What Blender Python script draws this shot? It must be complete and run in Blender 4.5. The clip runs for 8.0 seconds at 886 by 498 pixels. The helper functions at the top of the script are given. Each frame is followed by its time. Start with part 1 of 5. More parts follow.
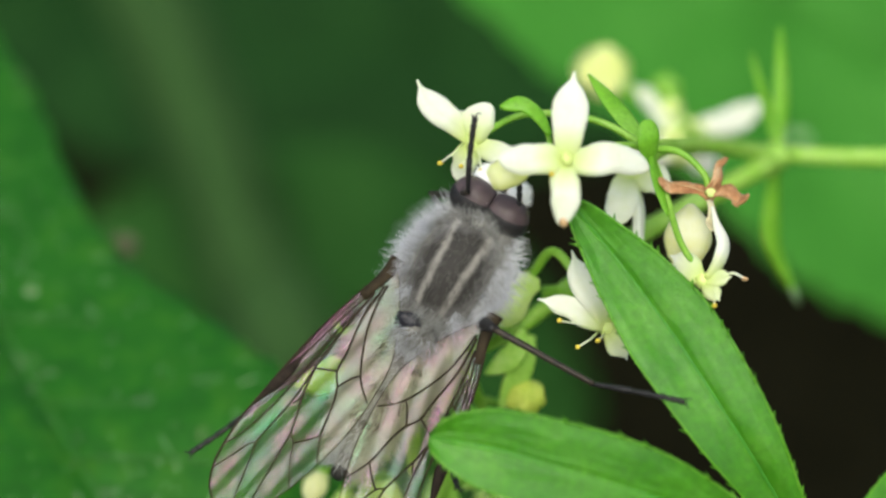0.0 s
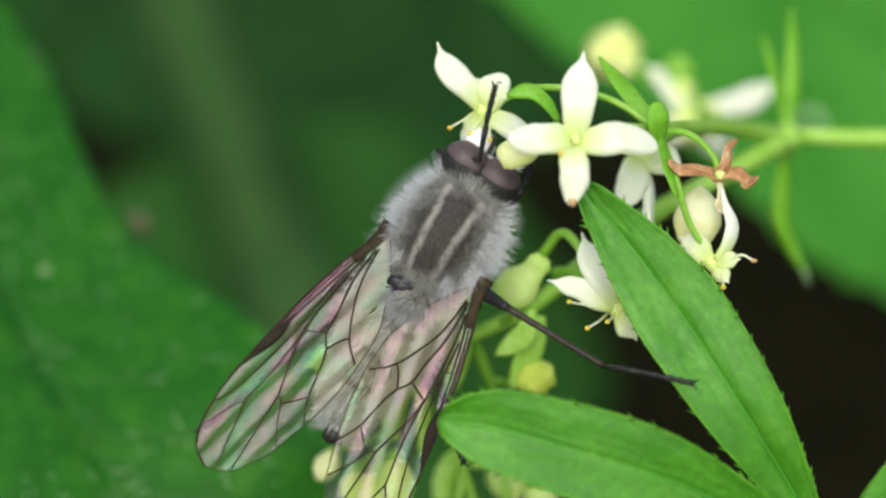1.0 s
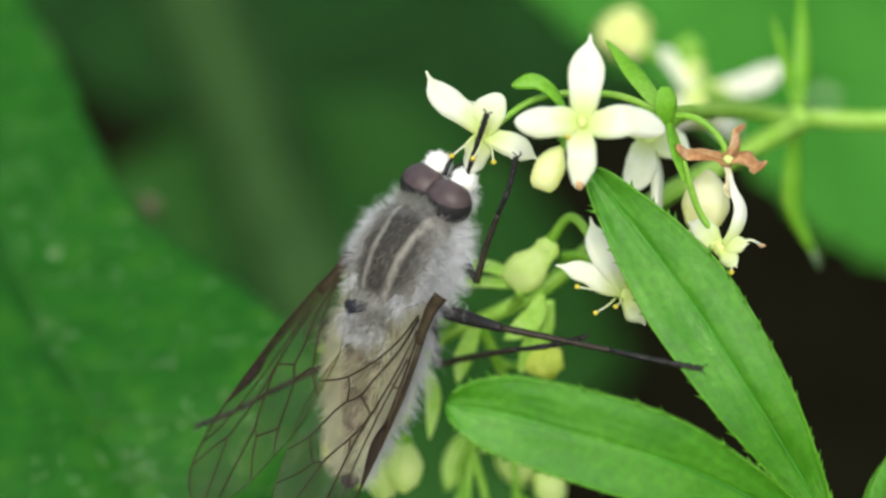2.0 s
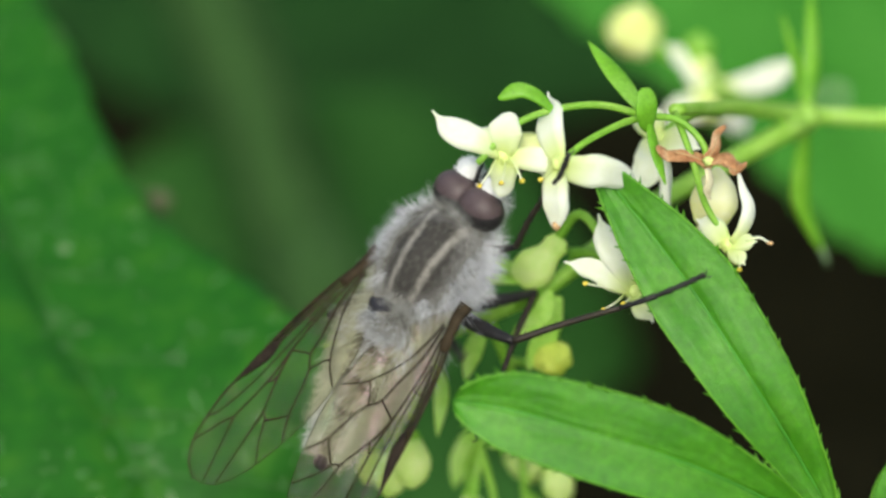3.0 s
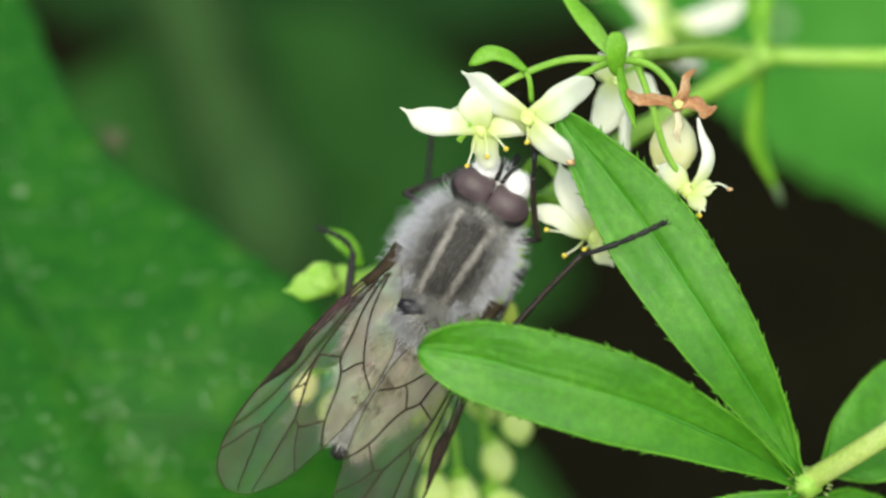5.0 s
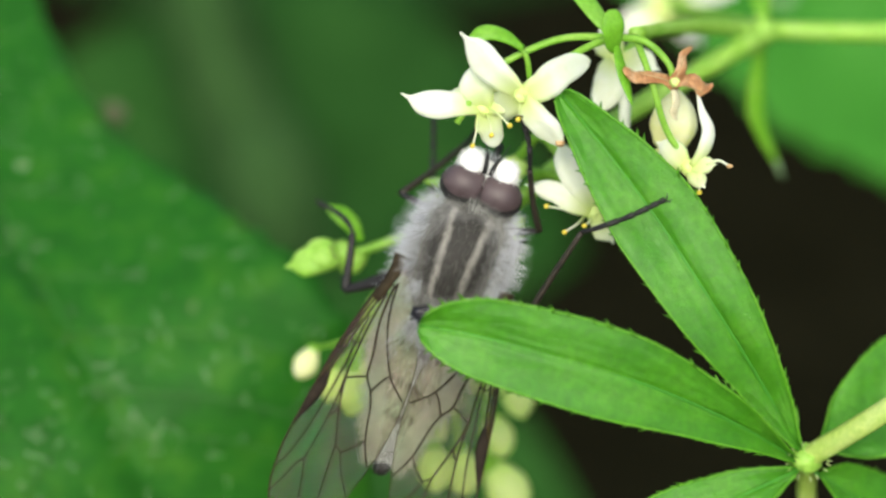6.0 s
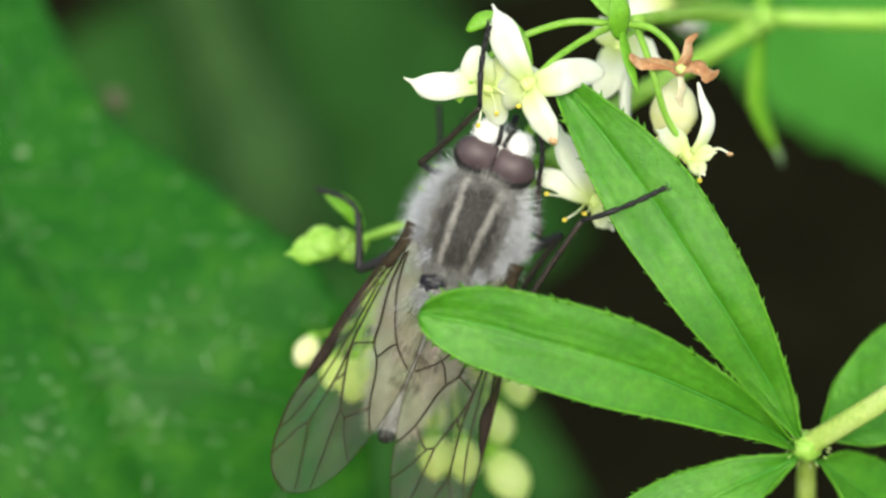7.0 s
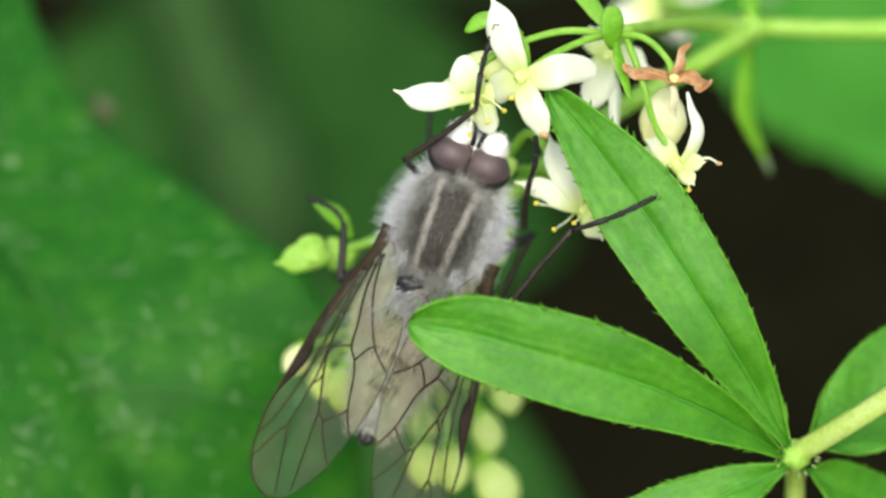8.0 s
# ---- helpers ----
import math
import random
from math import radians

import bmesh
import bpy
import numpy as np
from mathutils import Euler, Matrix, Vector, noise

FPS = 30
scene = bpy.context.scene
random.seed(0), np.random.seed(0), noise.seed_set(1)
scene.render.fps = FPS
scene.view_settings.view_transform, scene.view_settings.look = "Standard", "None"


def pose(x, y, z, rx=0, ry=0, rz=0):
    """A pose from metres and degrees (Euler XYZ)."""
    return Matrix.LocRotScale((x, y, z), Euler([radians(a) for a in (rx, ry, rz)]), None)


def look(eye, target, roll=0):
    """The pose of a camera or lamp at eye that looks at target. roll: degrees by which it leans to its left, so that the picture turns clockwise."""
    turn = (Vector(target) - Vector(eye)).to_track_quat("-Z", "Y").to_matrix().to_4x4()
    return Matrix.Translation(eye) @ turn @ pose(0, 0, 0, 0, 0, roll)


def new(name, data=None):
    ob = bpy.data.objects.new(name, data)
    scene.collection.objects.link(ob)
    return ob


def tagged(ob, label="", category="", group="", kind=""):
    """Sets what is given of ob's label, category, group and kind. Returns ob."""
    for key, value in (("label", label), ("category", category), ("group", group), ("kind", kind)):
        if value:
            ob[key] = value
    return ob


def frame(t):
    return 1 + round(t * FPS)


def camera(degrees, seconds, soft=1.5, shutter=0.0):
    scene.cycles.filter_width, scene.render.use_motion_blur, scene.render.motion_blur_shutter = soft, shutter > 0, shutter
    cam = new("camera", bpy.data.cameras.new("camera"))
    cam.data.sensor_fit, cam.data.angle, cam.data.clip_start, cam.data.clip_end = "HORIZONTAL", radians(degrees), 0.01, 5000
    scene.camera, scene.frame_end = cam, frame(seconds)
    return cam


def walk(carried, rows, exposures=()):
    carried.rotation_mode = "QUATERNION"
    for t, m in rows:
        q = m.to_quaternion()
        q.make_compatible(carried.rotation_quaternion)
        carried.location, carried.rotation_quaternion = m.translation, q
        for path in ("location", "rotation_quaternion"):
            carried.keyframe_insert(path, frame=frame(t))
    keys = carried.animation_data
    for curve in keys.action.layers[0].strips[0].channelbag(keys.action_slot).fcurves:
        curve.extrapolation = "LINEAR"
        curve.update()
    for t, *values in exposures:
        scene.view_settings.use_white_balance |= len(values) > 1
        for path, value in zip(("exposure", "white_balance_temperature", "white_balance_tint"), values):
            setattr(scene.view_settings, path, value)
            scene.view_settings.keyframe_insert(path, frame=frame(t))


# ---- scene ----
cam = camera(20, 8.0, soft=2.45, shutter=0.4)
cam.data.dof.use_dof = True
cam.data.dof.focus_distance = 0.0757
cam.data.dof.aperture_fstop = 33.0

# The plant stands 0.30 m over the ground; the camera looks down on it by 35 degrees.
# B turns the view's own axes (right, up, towards the camera; millimetres) into the world.
B = pose(0, 0, 0.30, 55, 0, 0)
MM = 0.001
CAMERA_ROWS = [
    (0, 0.049, -1.138, -0.558, 1.843, 0.067, 0.117),
    (0.5, 0.143, -0.833, -0.283, 1.336, 0.264, 0.232),
    (1, 0.352, -0.892, -0.238, 1.228, 0.524, 0.234),
    (2.5, 0.753, -0.203, -0.297, 0.292, 1.116, 0.221),
    (3, 0.774, -0.379, -0.170, 0.422, 1.214, 0.363),
    (3.5, 0.382, -0.286, -0.568, 0.397, 0.558, 0.089),
    (4, 0.000, -0.000, -0.000, 0.000, -0.000, -0.000),
    (4.5, -0.321, 0.690, 0.208, -1.094, -0.465, -0.037),
    (6, -0.138, 1.600, 0.329, -2.792, -0.337, -0.058),
    (6.5, -0.126, 1.889, 0.375, -3.168, -0.283, -0.054),
    (7, -0.125, 1.719, 0.384, -3.157, -0.318, -0.035),
    (7.5, -0.085, 1.798, 0.331, -3.157, -0.351, -0.069),
    (8, -0.304, 1.764, 0.471, -2.973, -0.688, -0.032),
]
walk(cam, [(t, B @ pose(x * MM, y * MM, 0.075 + z * MM, rx, ry, rz)) for t, x, y, z, rx, ry, rz in CAMERA_ROWS],
     [(0.0, 0.48, 6700, 3), (2.5, 0.54, 6800, 2), (4.5, 0.62, 6800, 2), (8.0, 0.81, 6900, 2)])

# ---- light: a bright overcast sky with a soft sun high up ----
SUN_ELEVATION, SUN_AZIMUTH = 51.0, 186.0
world = bpy.data.worlds.new("sky")
scene.world = world
world.use_nodes = True
sky = world.node_tree.nodes.new("ShaderNodeTexSky")
sky.sky_type = "NISHITA"
sky.sun_disc = False
sky.sun_elevation = radians(SUN_ELEVATION)
sky.sun_rotation = radians(SUN_AZIMUTH)
sky.air_density, sky.dust_density, sky.ozone_density = 1.0, 4.0, 0.6
world.node_tree.links.new(sky.outputs[0], world.node_tree.nodes["Background"].inputs[0])
world.node_tree.nodes["Background"].inputs[1].default_value = 0.13
sun = new("sun", bpy.data.lights.new("sun", "SUN"))
sun.data.energy, sun.data.angle, sun.data.color = 1.5, radians(35), (1.0, 0.98, 0.95)
sun_way = Vector((math.sin(radians(SUN_AZIMUTH)) * math.cos(radians(SUN_ELEVATION)),
                  math.cos(radians(SUN_AZIMUTH)) * math.cos(radians(SUN_ELEVATION)), math.sin(radians(SUN_ELEVATION))))
sun.matrix_world = look(sun_way * 2, (0, 0, 0))


# ---- materials ----
def material(name):
    m = bpy.data.materials.new(name)
    m.use_nodes = True
    return m, m.node_tree.nodes, m.node_tree.links, m.node_tree.nodes["Principled BSDF"]


def noise_node(n, l, scale, detail=4.0, rough=0.6, coords="Object", stretch=(1, 1, 1)):
    tc = n.new("ShaderNodeTexCoord")
    mp = n.new("ShaderNodeMapping")
    mp.inputs["Scale"].default_value = stretch
    tx = n.new("ShaderNodeTexNoise")
    tx.inputs["Scale"].default_value, tx.inputs["Detail"].default_value, tx.inputs["Roughness"].default_value = scale, detail, rough
    l.new(tc.outputs[coords], mp.inputs[0])
    l.new(mp.outputs[0], tx.inputs["Vector"])
    return tx.outputs["Fac"]


def ramp(n, l, fac, stops):
    r = n.new("ShaderNodeValToRGB")
    while len(r.color_ramp.elements) < len(stops):
        r.color_ramp.elements.new(0.5)
    for e, (p, c) in zip(r.color_ramp.elements, stops):
        e.position, e.color = p, (*c, 1)
    l.new(fac, r.inputs[0])
    return r.outputs[0]


def mix(n, l, kind, fac, a, b):
    m = n.new("ShaderNodeMix")
    m.data_type, m.blend_type = "RGBA", kind
    for socket, value in ((m.inputs[0], fac), (m.inputs[6], a), (m.inputs[7], b)):
        if isinstance(value, (int, float)):
            socket.default_value = value
        elif isinstance(value, tuple):
            socket.default_value = (*value, 1)
        else:
            l.new(value, socket)
    return m.outputs[2]


def bump(n, l, bsdf, height, strength, distance):
    b = n.new("ShaderNodeBump")
    b.inputs["Strength"].default_value, b.inputs["Distance"].default_value = strength, distance
    l.new(height, b.inputs["Height"])
    l.new(b.outputs[0], bsdf.inputs["Normal"])


def leafy(name, dark, mid, light, scale=900, vein=2600, gloss=0.45, glow=0.3, relief=0.5, specular=0.45, speck=0.0, net_tone=0.07, base_tint=None):
    """Leaf tissue: mottled green, a net of small veins in relief, light passing through."""
    m, n, l, p = material(name)
    big = noise_node(n, l, scale, 3, 0.55)
    fine = noise_node(n, l, scale * 7, 5, 0.65)
    colour = ramp(n, l, big, [(0.28, dark), (0.52, mid), (0.75, light)])
    colour = mix(n, l, "OVERLAY", 0.55, colour, ramp(n, l, fine, [(0.25, (0.3, 0.3, 0.3)), (0.75, (0.7, 0.7, 0.7))]))
    tc = n.new("ShaderNodeTexCoord")
    vo = n.new("ShaderNodeTexVoronoi")
    vo.feature = "DISTANCE_TO_EDGE"
    vo.inputs["Scale"].default_value = vein
    l.new(tc.outputs["Object"], vo.inputs["Vector"])
    net = ramp(n, l, vo.outputs["Distance"], [(0.0, (0, 0, 0)), (0.12, (1, 1, 1))])
    colour = mix(n, l, "MULTIPLY", net_tone, colour, net)
    if base_tint:
        root = n.new("ShaderNodeVectorMath")
        root.operation = "LENGTH"
        l.new(tc.outputs["Object"], root.inputs[0])
        near = n.new("ShaderNodeMapRange")
        near.inputs["From Min"].default_value, near.inputs["From Max"].default_value = 0.0003, 0.0011
        near.inputs["To Min"].default_value, near.inputs["To Max"].default_value = 1.0, 0.0
        l.new(root.outputs["Value"], near.inputs[0])
        colour = mix(n, l, "MIX", near.outputs[0], colour, base_tint)
    if speck:
        sp = noise_node(n, l, 1500, 2, 0.5, stretch=(1, 0.35, 1))
        colour = mix(n, l, "MIX", ramp(n, l, sp, [(0.70, (0, 0, 0)), (0.78, (speck, speck, speck))]), colour, (0.34, 0.42, 0.2))
    l.new(colour, p.inputs["Base Color"])
    p.inputs["Roughness"].default_value = gloss
    p.inputs["Specular IOR Level"].default_value = specular
    height = mix(n, l, "ADD", 0.5, net, fine)
    bump(n, l, p, height, relief, 0.00006)
    tr = n.new("ShaderNodeBsdfTranslucent")
    hs = n.new("ShaderNodeHueSaturation")
    hs.inputs["Hue"].default_value, hs.inputs["Saturation"].default_value, hs.inputs["Value"].default_value = 0.48, 1.1, 1.15
    l.new(colour, hs.inputs["Color"])
    l.new(hs.outputs[0], tr.inputs[0])
    ms = n.new("ShaderNodeMixShader")
    ms.inputs[0].default_value = glow
    l.new(p.outputs[0], ms.inputs[1])
    l.new(tr.outputs[0], ms.inputs[2])
    l.new(ms.outputs[0], n["Material Output"].inputs["Surface"])
    return m


def plain(name, stops, scale=3000, gloss=0.5, specular=0.4, relief=0.3, depth=0.00003, subsurface=0.0, sheen=0.0, stretch=(1, 1, 1)):
    m, n, l, p = material(name)
    f = noise_node(n, l, scale, 5, 0.62, stretch=stretch)
    l.new(ramp(n, l, f, stops), p.inputs["Base Color"])
    p.inputs["Roughness"].default_value, p.inputs["Specular IOR Level"].default_value = gloss, specular
    p.inputs["Sheen Weight"].default_value = sheen
    if subsurface:
        p.inputs["Subsurface Weight"].default_value = subsurface
        p.inputs["Subsurface Radius"].default_value = (0.0004, 0.0004, 0.0002)
    bump(n, l, p, noise_node(n, l, scale * 3, 4, 0.6), relief, depth)
    return m


M_LEAF = leafy("bedstraw_leaf", (0.043, 0.212, 0.009), (0.066, 0.272, 0.013), (0.106, 0.335, 0.030), 520, 9500, 0.42, 0.22, 0.30, 0.45, net_tone=0.06)
M_MARGIN = leafy("leaf_margin", (0.085, 0.32, 0.014), (0.125, 0.39, 0.025), (0.19, 0.47, 0.055), 900, 9000, 0.4, 0.3, 0.1, net_tone=0.0)
M_MIDRIB = plain("leaf_midrib", [(0.3, (0.045, 0.23, 0.020)), (0.7, (0.065, 0.28, 0.03))], 1500, 0.5)
M_STEM = leafy("bedstraw_stem", (0.28, 0.57, 0.055), (0.38, 0.67, 0.11), (0.50, 0.76, 0.21), 900, 9000, 0.4, 0.35, 0.1, net_tone=0.0)
M_OLD_STEM = leafy("lower_stem", (0.35, 0.54, 0.08), (0.46, 0.63, 0.15), (0.58, 0.72, 0.26), 900, 9000, 0.4, 0.35, 0.1, net_tone=0.0)
M_STALK = leafy("flower_stalk", (0.20, 0.48, 0.04), (0.28, 0.56, 0.07), (0.36, 0.62, 0.11), 1200, 9000, 0.42, 0.35, 0.1, net_tone=0.0)
M_BRACT = leafy("bract", (0.16, 0.44, 0.025), (0.22, 0.53, 0.04), (0.30, 0.60, 0.09), 900, 9000, 0.42, 0.4, 0.1, net_tone=0.0)
M_GREENBUD = leafy("green_bud", (0.33, 0.63, 0.08), (0.46, 0.74, 0.16), (0.62, 0.84, 0.32), 900, 9000, 0.42, 0.45, 0.1, net_tone=0.0)
M_DUST = plain("pale_fleck", [(0.3, (0.10, 0.22, 0.08)), (0.7, (0.26, 0.36, 0.2))], 4000, 0.6)
M_PETAL = leafy("petal", (0.83, 0.88, 0.70), (0.89, 0.92, 0.82), (0.91, 0.93, 0.88), 700, 9000, 0.5, 0.42, 0.25, 0.35, net_tone=0.0, base_tint=(0.70, 0.82, 0.34))
M_CREAM = leafy("petal_cream", (0.66, 0.80, 0.34), (0.74, 0.85, 0.48), (0.80, 0.88, 0.58), 500, 9000, 0.5, 0.42, 0.08, 0.3, net_tone=0.0)
M_BUD = leafy("bud", (0.60, 0.83, 0.26), (0.74, 0.90, 0.40), (0.86, 0.94, 0.55), 700, 9000, 0.45, 0.55, 0.1, net_tone=0.0)
M_YOLK = leafy("ripening_bud", (0.50, 0.64, 0.10), (0.62, 0.74, 0.15), (0.72, 0.84, 0.26), 900, 9000, 0.45, 0.4, 0.1, net_tone=0.0)
M_HEART = plain("flower_heart", [(0.3, (0.50, 0.64, 0.16)), (0.7, (0.66, 0.76, 0.30))], 2500, 0.45)
M_ANTHER = plain("anther", [(0.3, (0.62, 0.48, 0.04)), (0.7, (0.80, 0.66, 0.10))], 6000, 0.6)
M_TIP = plain("petal_brown_tip", [(0.3, (0.42, 0.24, 0.10)), (0.7, (0.6, 0.42, 0.22))], 4000, 0.6)
M_DRY = leafy("withered_petal", (0.40, 0.17, 0.065), (0.66, 0.37, 0.18), (0.82, 0.63, 0.40), 1500, 5200, 0.55, 0.30, 0.6, 0.3, net_tone=0.15)
M_DRY_PALE = leafy("papery_petal", (0.70, 0.60, 0.34), (0.82, 0.78, 0.54), (0.88, 0.86, 0.68), 1300, 5200, 0.55, 0.35, 0.5, 0.3, net_tone=0.1)
M_IVORY = leafy("ivory_bud", (0.82, 0.87, 0.44), (0.88, 0.90, 0.58), (0.90, 0.92, 0.70), 600, 9000, 0.5, 0.42, 0.08, 0.3, net_tone=0.0)
M_LEMON = leafy("lemon_bud", (0.78, 0.88, 0.34), (0.86, 0.92, 0.46), (0.90, 0.94, 0.62), 300, 9000, 0.5, 0.42, 0.08, 0.3, net_tone=0.0)
M_BROAD = leafy("broad_leaf", (0.012, 0.090, 0.007), (0.018, 0.126, 0.009), (0.042, 0.170, 0.012), 650, 2400, 0.55, 0.2, 0.2, 0.18, speck=0.34)
M_DOWN = plain("leaf_down", [(0.3, (0.32, 0.48, 0.26)), (0.7, (0.50, 0.62, 0.42))], 4000, 0.5)
M_RIB = plain("leaf_rib", [(0.3, (0.024, 0.132, 0.013)), (0.7, (0.038, 0.158, 0.020))], 900, 0.5)
M_BRIGHT = leafy("young_broad_leaf", (0.040, 0.205, 0.020), (0.054, 0.248, 0.027), (0.076, 0.29, 0.040), 200, 900, 0.65, 0.25, 0.3, 0.15)
# greens of the leaves at the back: their shade is put into the colour
M_HALF_SHADE = leafy("half_shade_leaf", (0.018, 0.073, 0.012), (0.026, 0.098, 0.017), (0.036, 0.124, 0.023), 150, 800, 0.75, 0.15, 0.3, 0.08)
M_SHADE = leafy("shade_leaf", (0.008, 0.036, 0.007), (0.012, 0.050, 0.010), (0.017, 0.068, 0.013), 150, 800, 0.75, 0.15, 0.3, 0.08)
M_DEAD = plain("dry_stalk", [(0.3, (0.029, 0.076, 0.020)), (0.7, (0.038, 0.092, 0.026))], 300, 0.9, 0.1)
# near-black because the deep shade over the ground is put into the colour
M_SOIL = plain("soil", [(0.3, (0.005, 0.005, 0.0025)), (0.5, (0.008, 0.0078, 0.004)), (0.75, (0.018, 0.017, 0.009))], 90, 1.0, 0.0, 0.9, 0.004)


# ---- shape helpers (millimetres in the view's axes) ----
def V(*a):
    return Vector(a)


def smooth_path(points, n):
    """A Catmull-Rom curve of n + 1 points through the given ones."""
    p = [Vector(q) for q in points]
    p = [p[0] * 2 - p[1], *p, p[-1] * 2 - p[-2]]
    out = []
    spans = len(p) - 3
    for i in range(n + 1):
        s = i / n * spans
        k = min(int(s), spans - 1)
        u = s - k
        a, b, c, d = p[k:k + 4]
        out.append(0.5 * ((2 * b) + (c - a) * u + (2 * a - 5 * b + 4 * c - d) * u * u + (3 * b - a - 3 * c + d) * u ** 3))
    return out


def profile(stops, u):
    """A value between stops (u, value) on a smooth curve without overshoot."""
    if u <= stops[0][0]:
        return stops[0][1]
    if u >= stops[-1][0]:
        return stops[-1][1]
    k = max(i for i, q in enumerate(stops) if q[0] <= u)
    h = stops[k + 1][0] - stops[k][0]
    x, y = stops[k][1], stops[k + 1][1]
    d = (y - x) / h
    before = (x - stops[k - 1][1]) / (stops[k][0] - stops[k - 1][0]) if k else d
    after = (stops[k + 2][1] - y) / (stops[k + 2][0] - stops[k + 1][0]) if k + 2 < len(stops) else d
    m0 = 0.0 if before * d <= 0 else 2 * before * d / (before + d)
    m1 = 0.0 if after * d <= 0 else 2 * after * d / (after + d)
    s = (u - stops[k][0]) / h
    return x * (2 * s ** 3 - 3 * s * s + 1) + m0 * h * (s ** 3 - 2 * s * s + s) + y * (3 * s * s - 2 * s ** 3) + m1 * h * (s ** 3 - s * s)


def loft(path, wide, thick, normal=(0, 0, 1), sides=10, flat=1.0, bm=None, wrinkle=0.0, groove=0.0):
    """A closed body round a path: half width wide(u), half thickness thick(u), u from 0 to 1."""
    bm = bm or bmesh.new()
    n = len(path) - 1
    rings = []
    crease = random.Random(sides + n) if wrinkle else None
    for i, c in enumerate(path):
        u = i / n
        t = (path[min(i + 1, n)] - path[max(i - 1, 0)]).normalized()
        side = t.cross(Vector(normal))
        if side.length < 1e-4:
            side = t.cross(Vector((1, 0.3, 0)))
        side.normalize()
        up = side.cross(t)
        ring = []
        for k in range(sides):
            a = 2 * math.pi * k / sides
            ca, sa = math.cos(a), math.sin(a)
            if groove:
                sa = sa * (1 - groove * math.exp(-((a - math.pi / 2) / 0.42) ** 2))
            if wrinkle:
                ca, sa = ca * (1 + crease.uniform(-wrinkle, wrinkle)), sa * (1 + 2 * crease.uniform(-wrinkle, wrinkle))
            ring.append(bm.verts.new((c + side * wide(u) * math.copysign(abs(ca) ** flat, ca) + up * thick(u) * sa) * MM))
        rings.append(ring)
    for r, s in zip(rings, rings[1:]):
        for k in range(sides):
            bm.faces.new((r[k], r[(k + 1) % sides], s[(k + 1) % sides], s[k]))
    bm.faces.new(rings[0][::-1])
    bm.faces.new(rings[-1])
    return bm


def tube(points, r0, r1=None, n=12, sides=8, bm=None):
    r1 = r0 if r1 is None else r1
    f = lambda u: r0 + (r1 - r0) * u
    return loft(smooth_path(points, n), f, f, (0.13, 0.2, 1), sides, bm=bm)


def ball(c, rx, ry=None, rz=None, seg=10, rings=7, bm=None, wobble=0.0):
    bm = bm or bmesh.new()
    ry, rz = ry or rx, rz or rx
    made = bmesh.ops.create_uvsphere(bm, u_segments=seg, v_segments=rings, radius=1.0)["verts"]
    for v in made:
        k = 1 + wobble * noise.noise(v.co * 2.3 + Vector(c))
        v.co = Vector((c[0] + v.co.x * rx * k, c[1] + v.co.y * ry * k, c[2] + v.co.z * rz * k)) * MM
    return bm


def part(name, bm, mat, parent, label=""):
    """One mesh object under a thing or a part; its points are in the parent's own space."""
    data = bpy.data.meshes.new(name)
    bmesh.ops.recalc_face_normals(bm, faces=bm.faces)
    bm.to_mesh(data)
    bm.free()
    data.materials.append(mat)
    for f in data.polygons:
        f.use_smooth = True
    ob = new(name, data)
    if parent:
        ob.parent = parent
    return tagged(ob, label)


def thing(name, at, label, category, group="", m=None, kind=""):
    ob = new(name)
    ob.empty_display_size = 0.002
    ob.matrix_basis = m if m else B @ Matrix.Translation(Vector(at) * MM)
    return tagged(ob, label, category, group, kind)


LEAF_SHAPE = [(0, 0.05), (0.12, 0.30), (0.35, 0.74), (0.62, 1.0), (0.82, 0.86), (0.94, 0.5), (1, 0.06)]


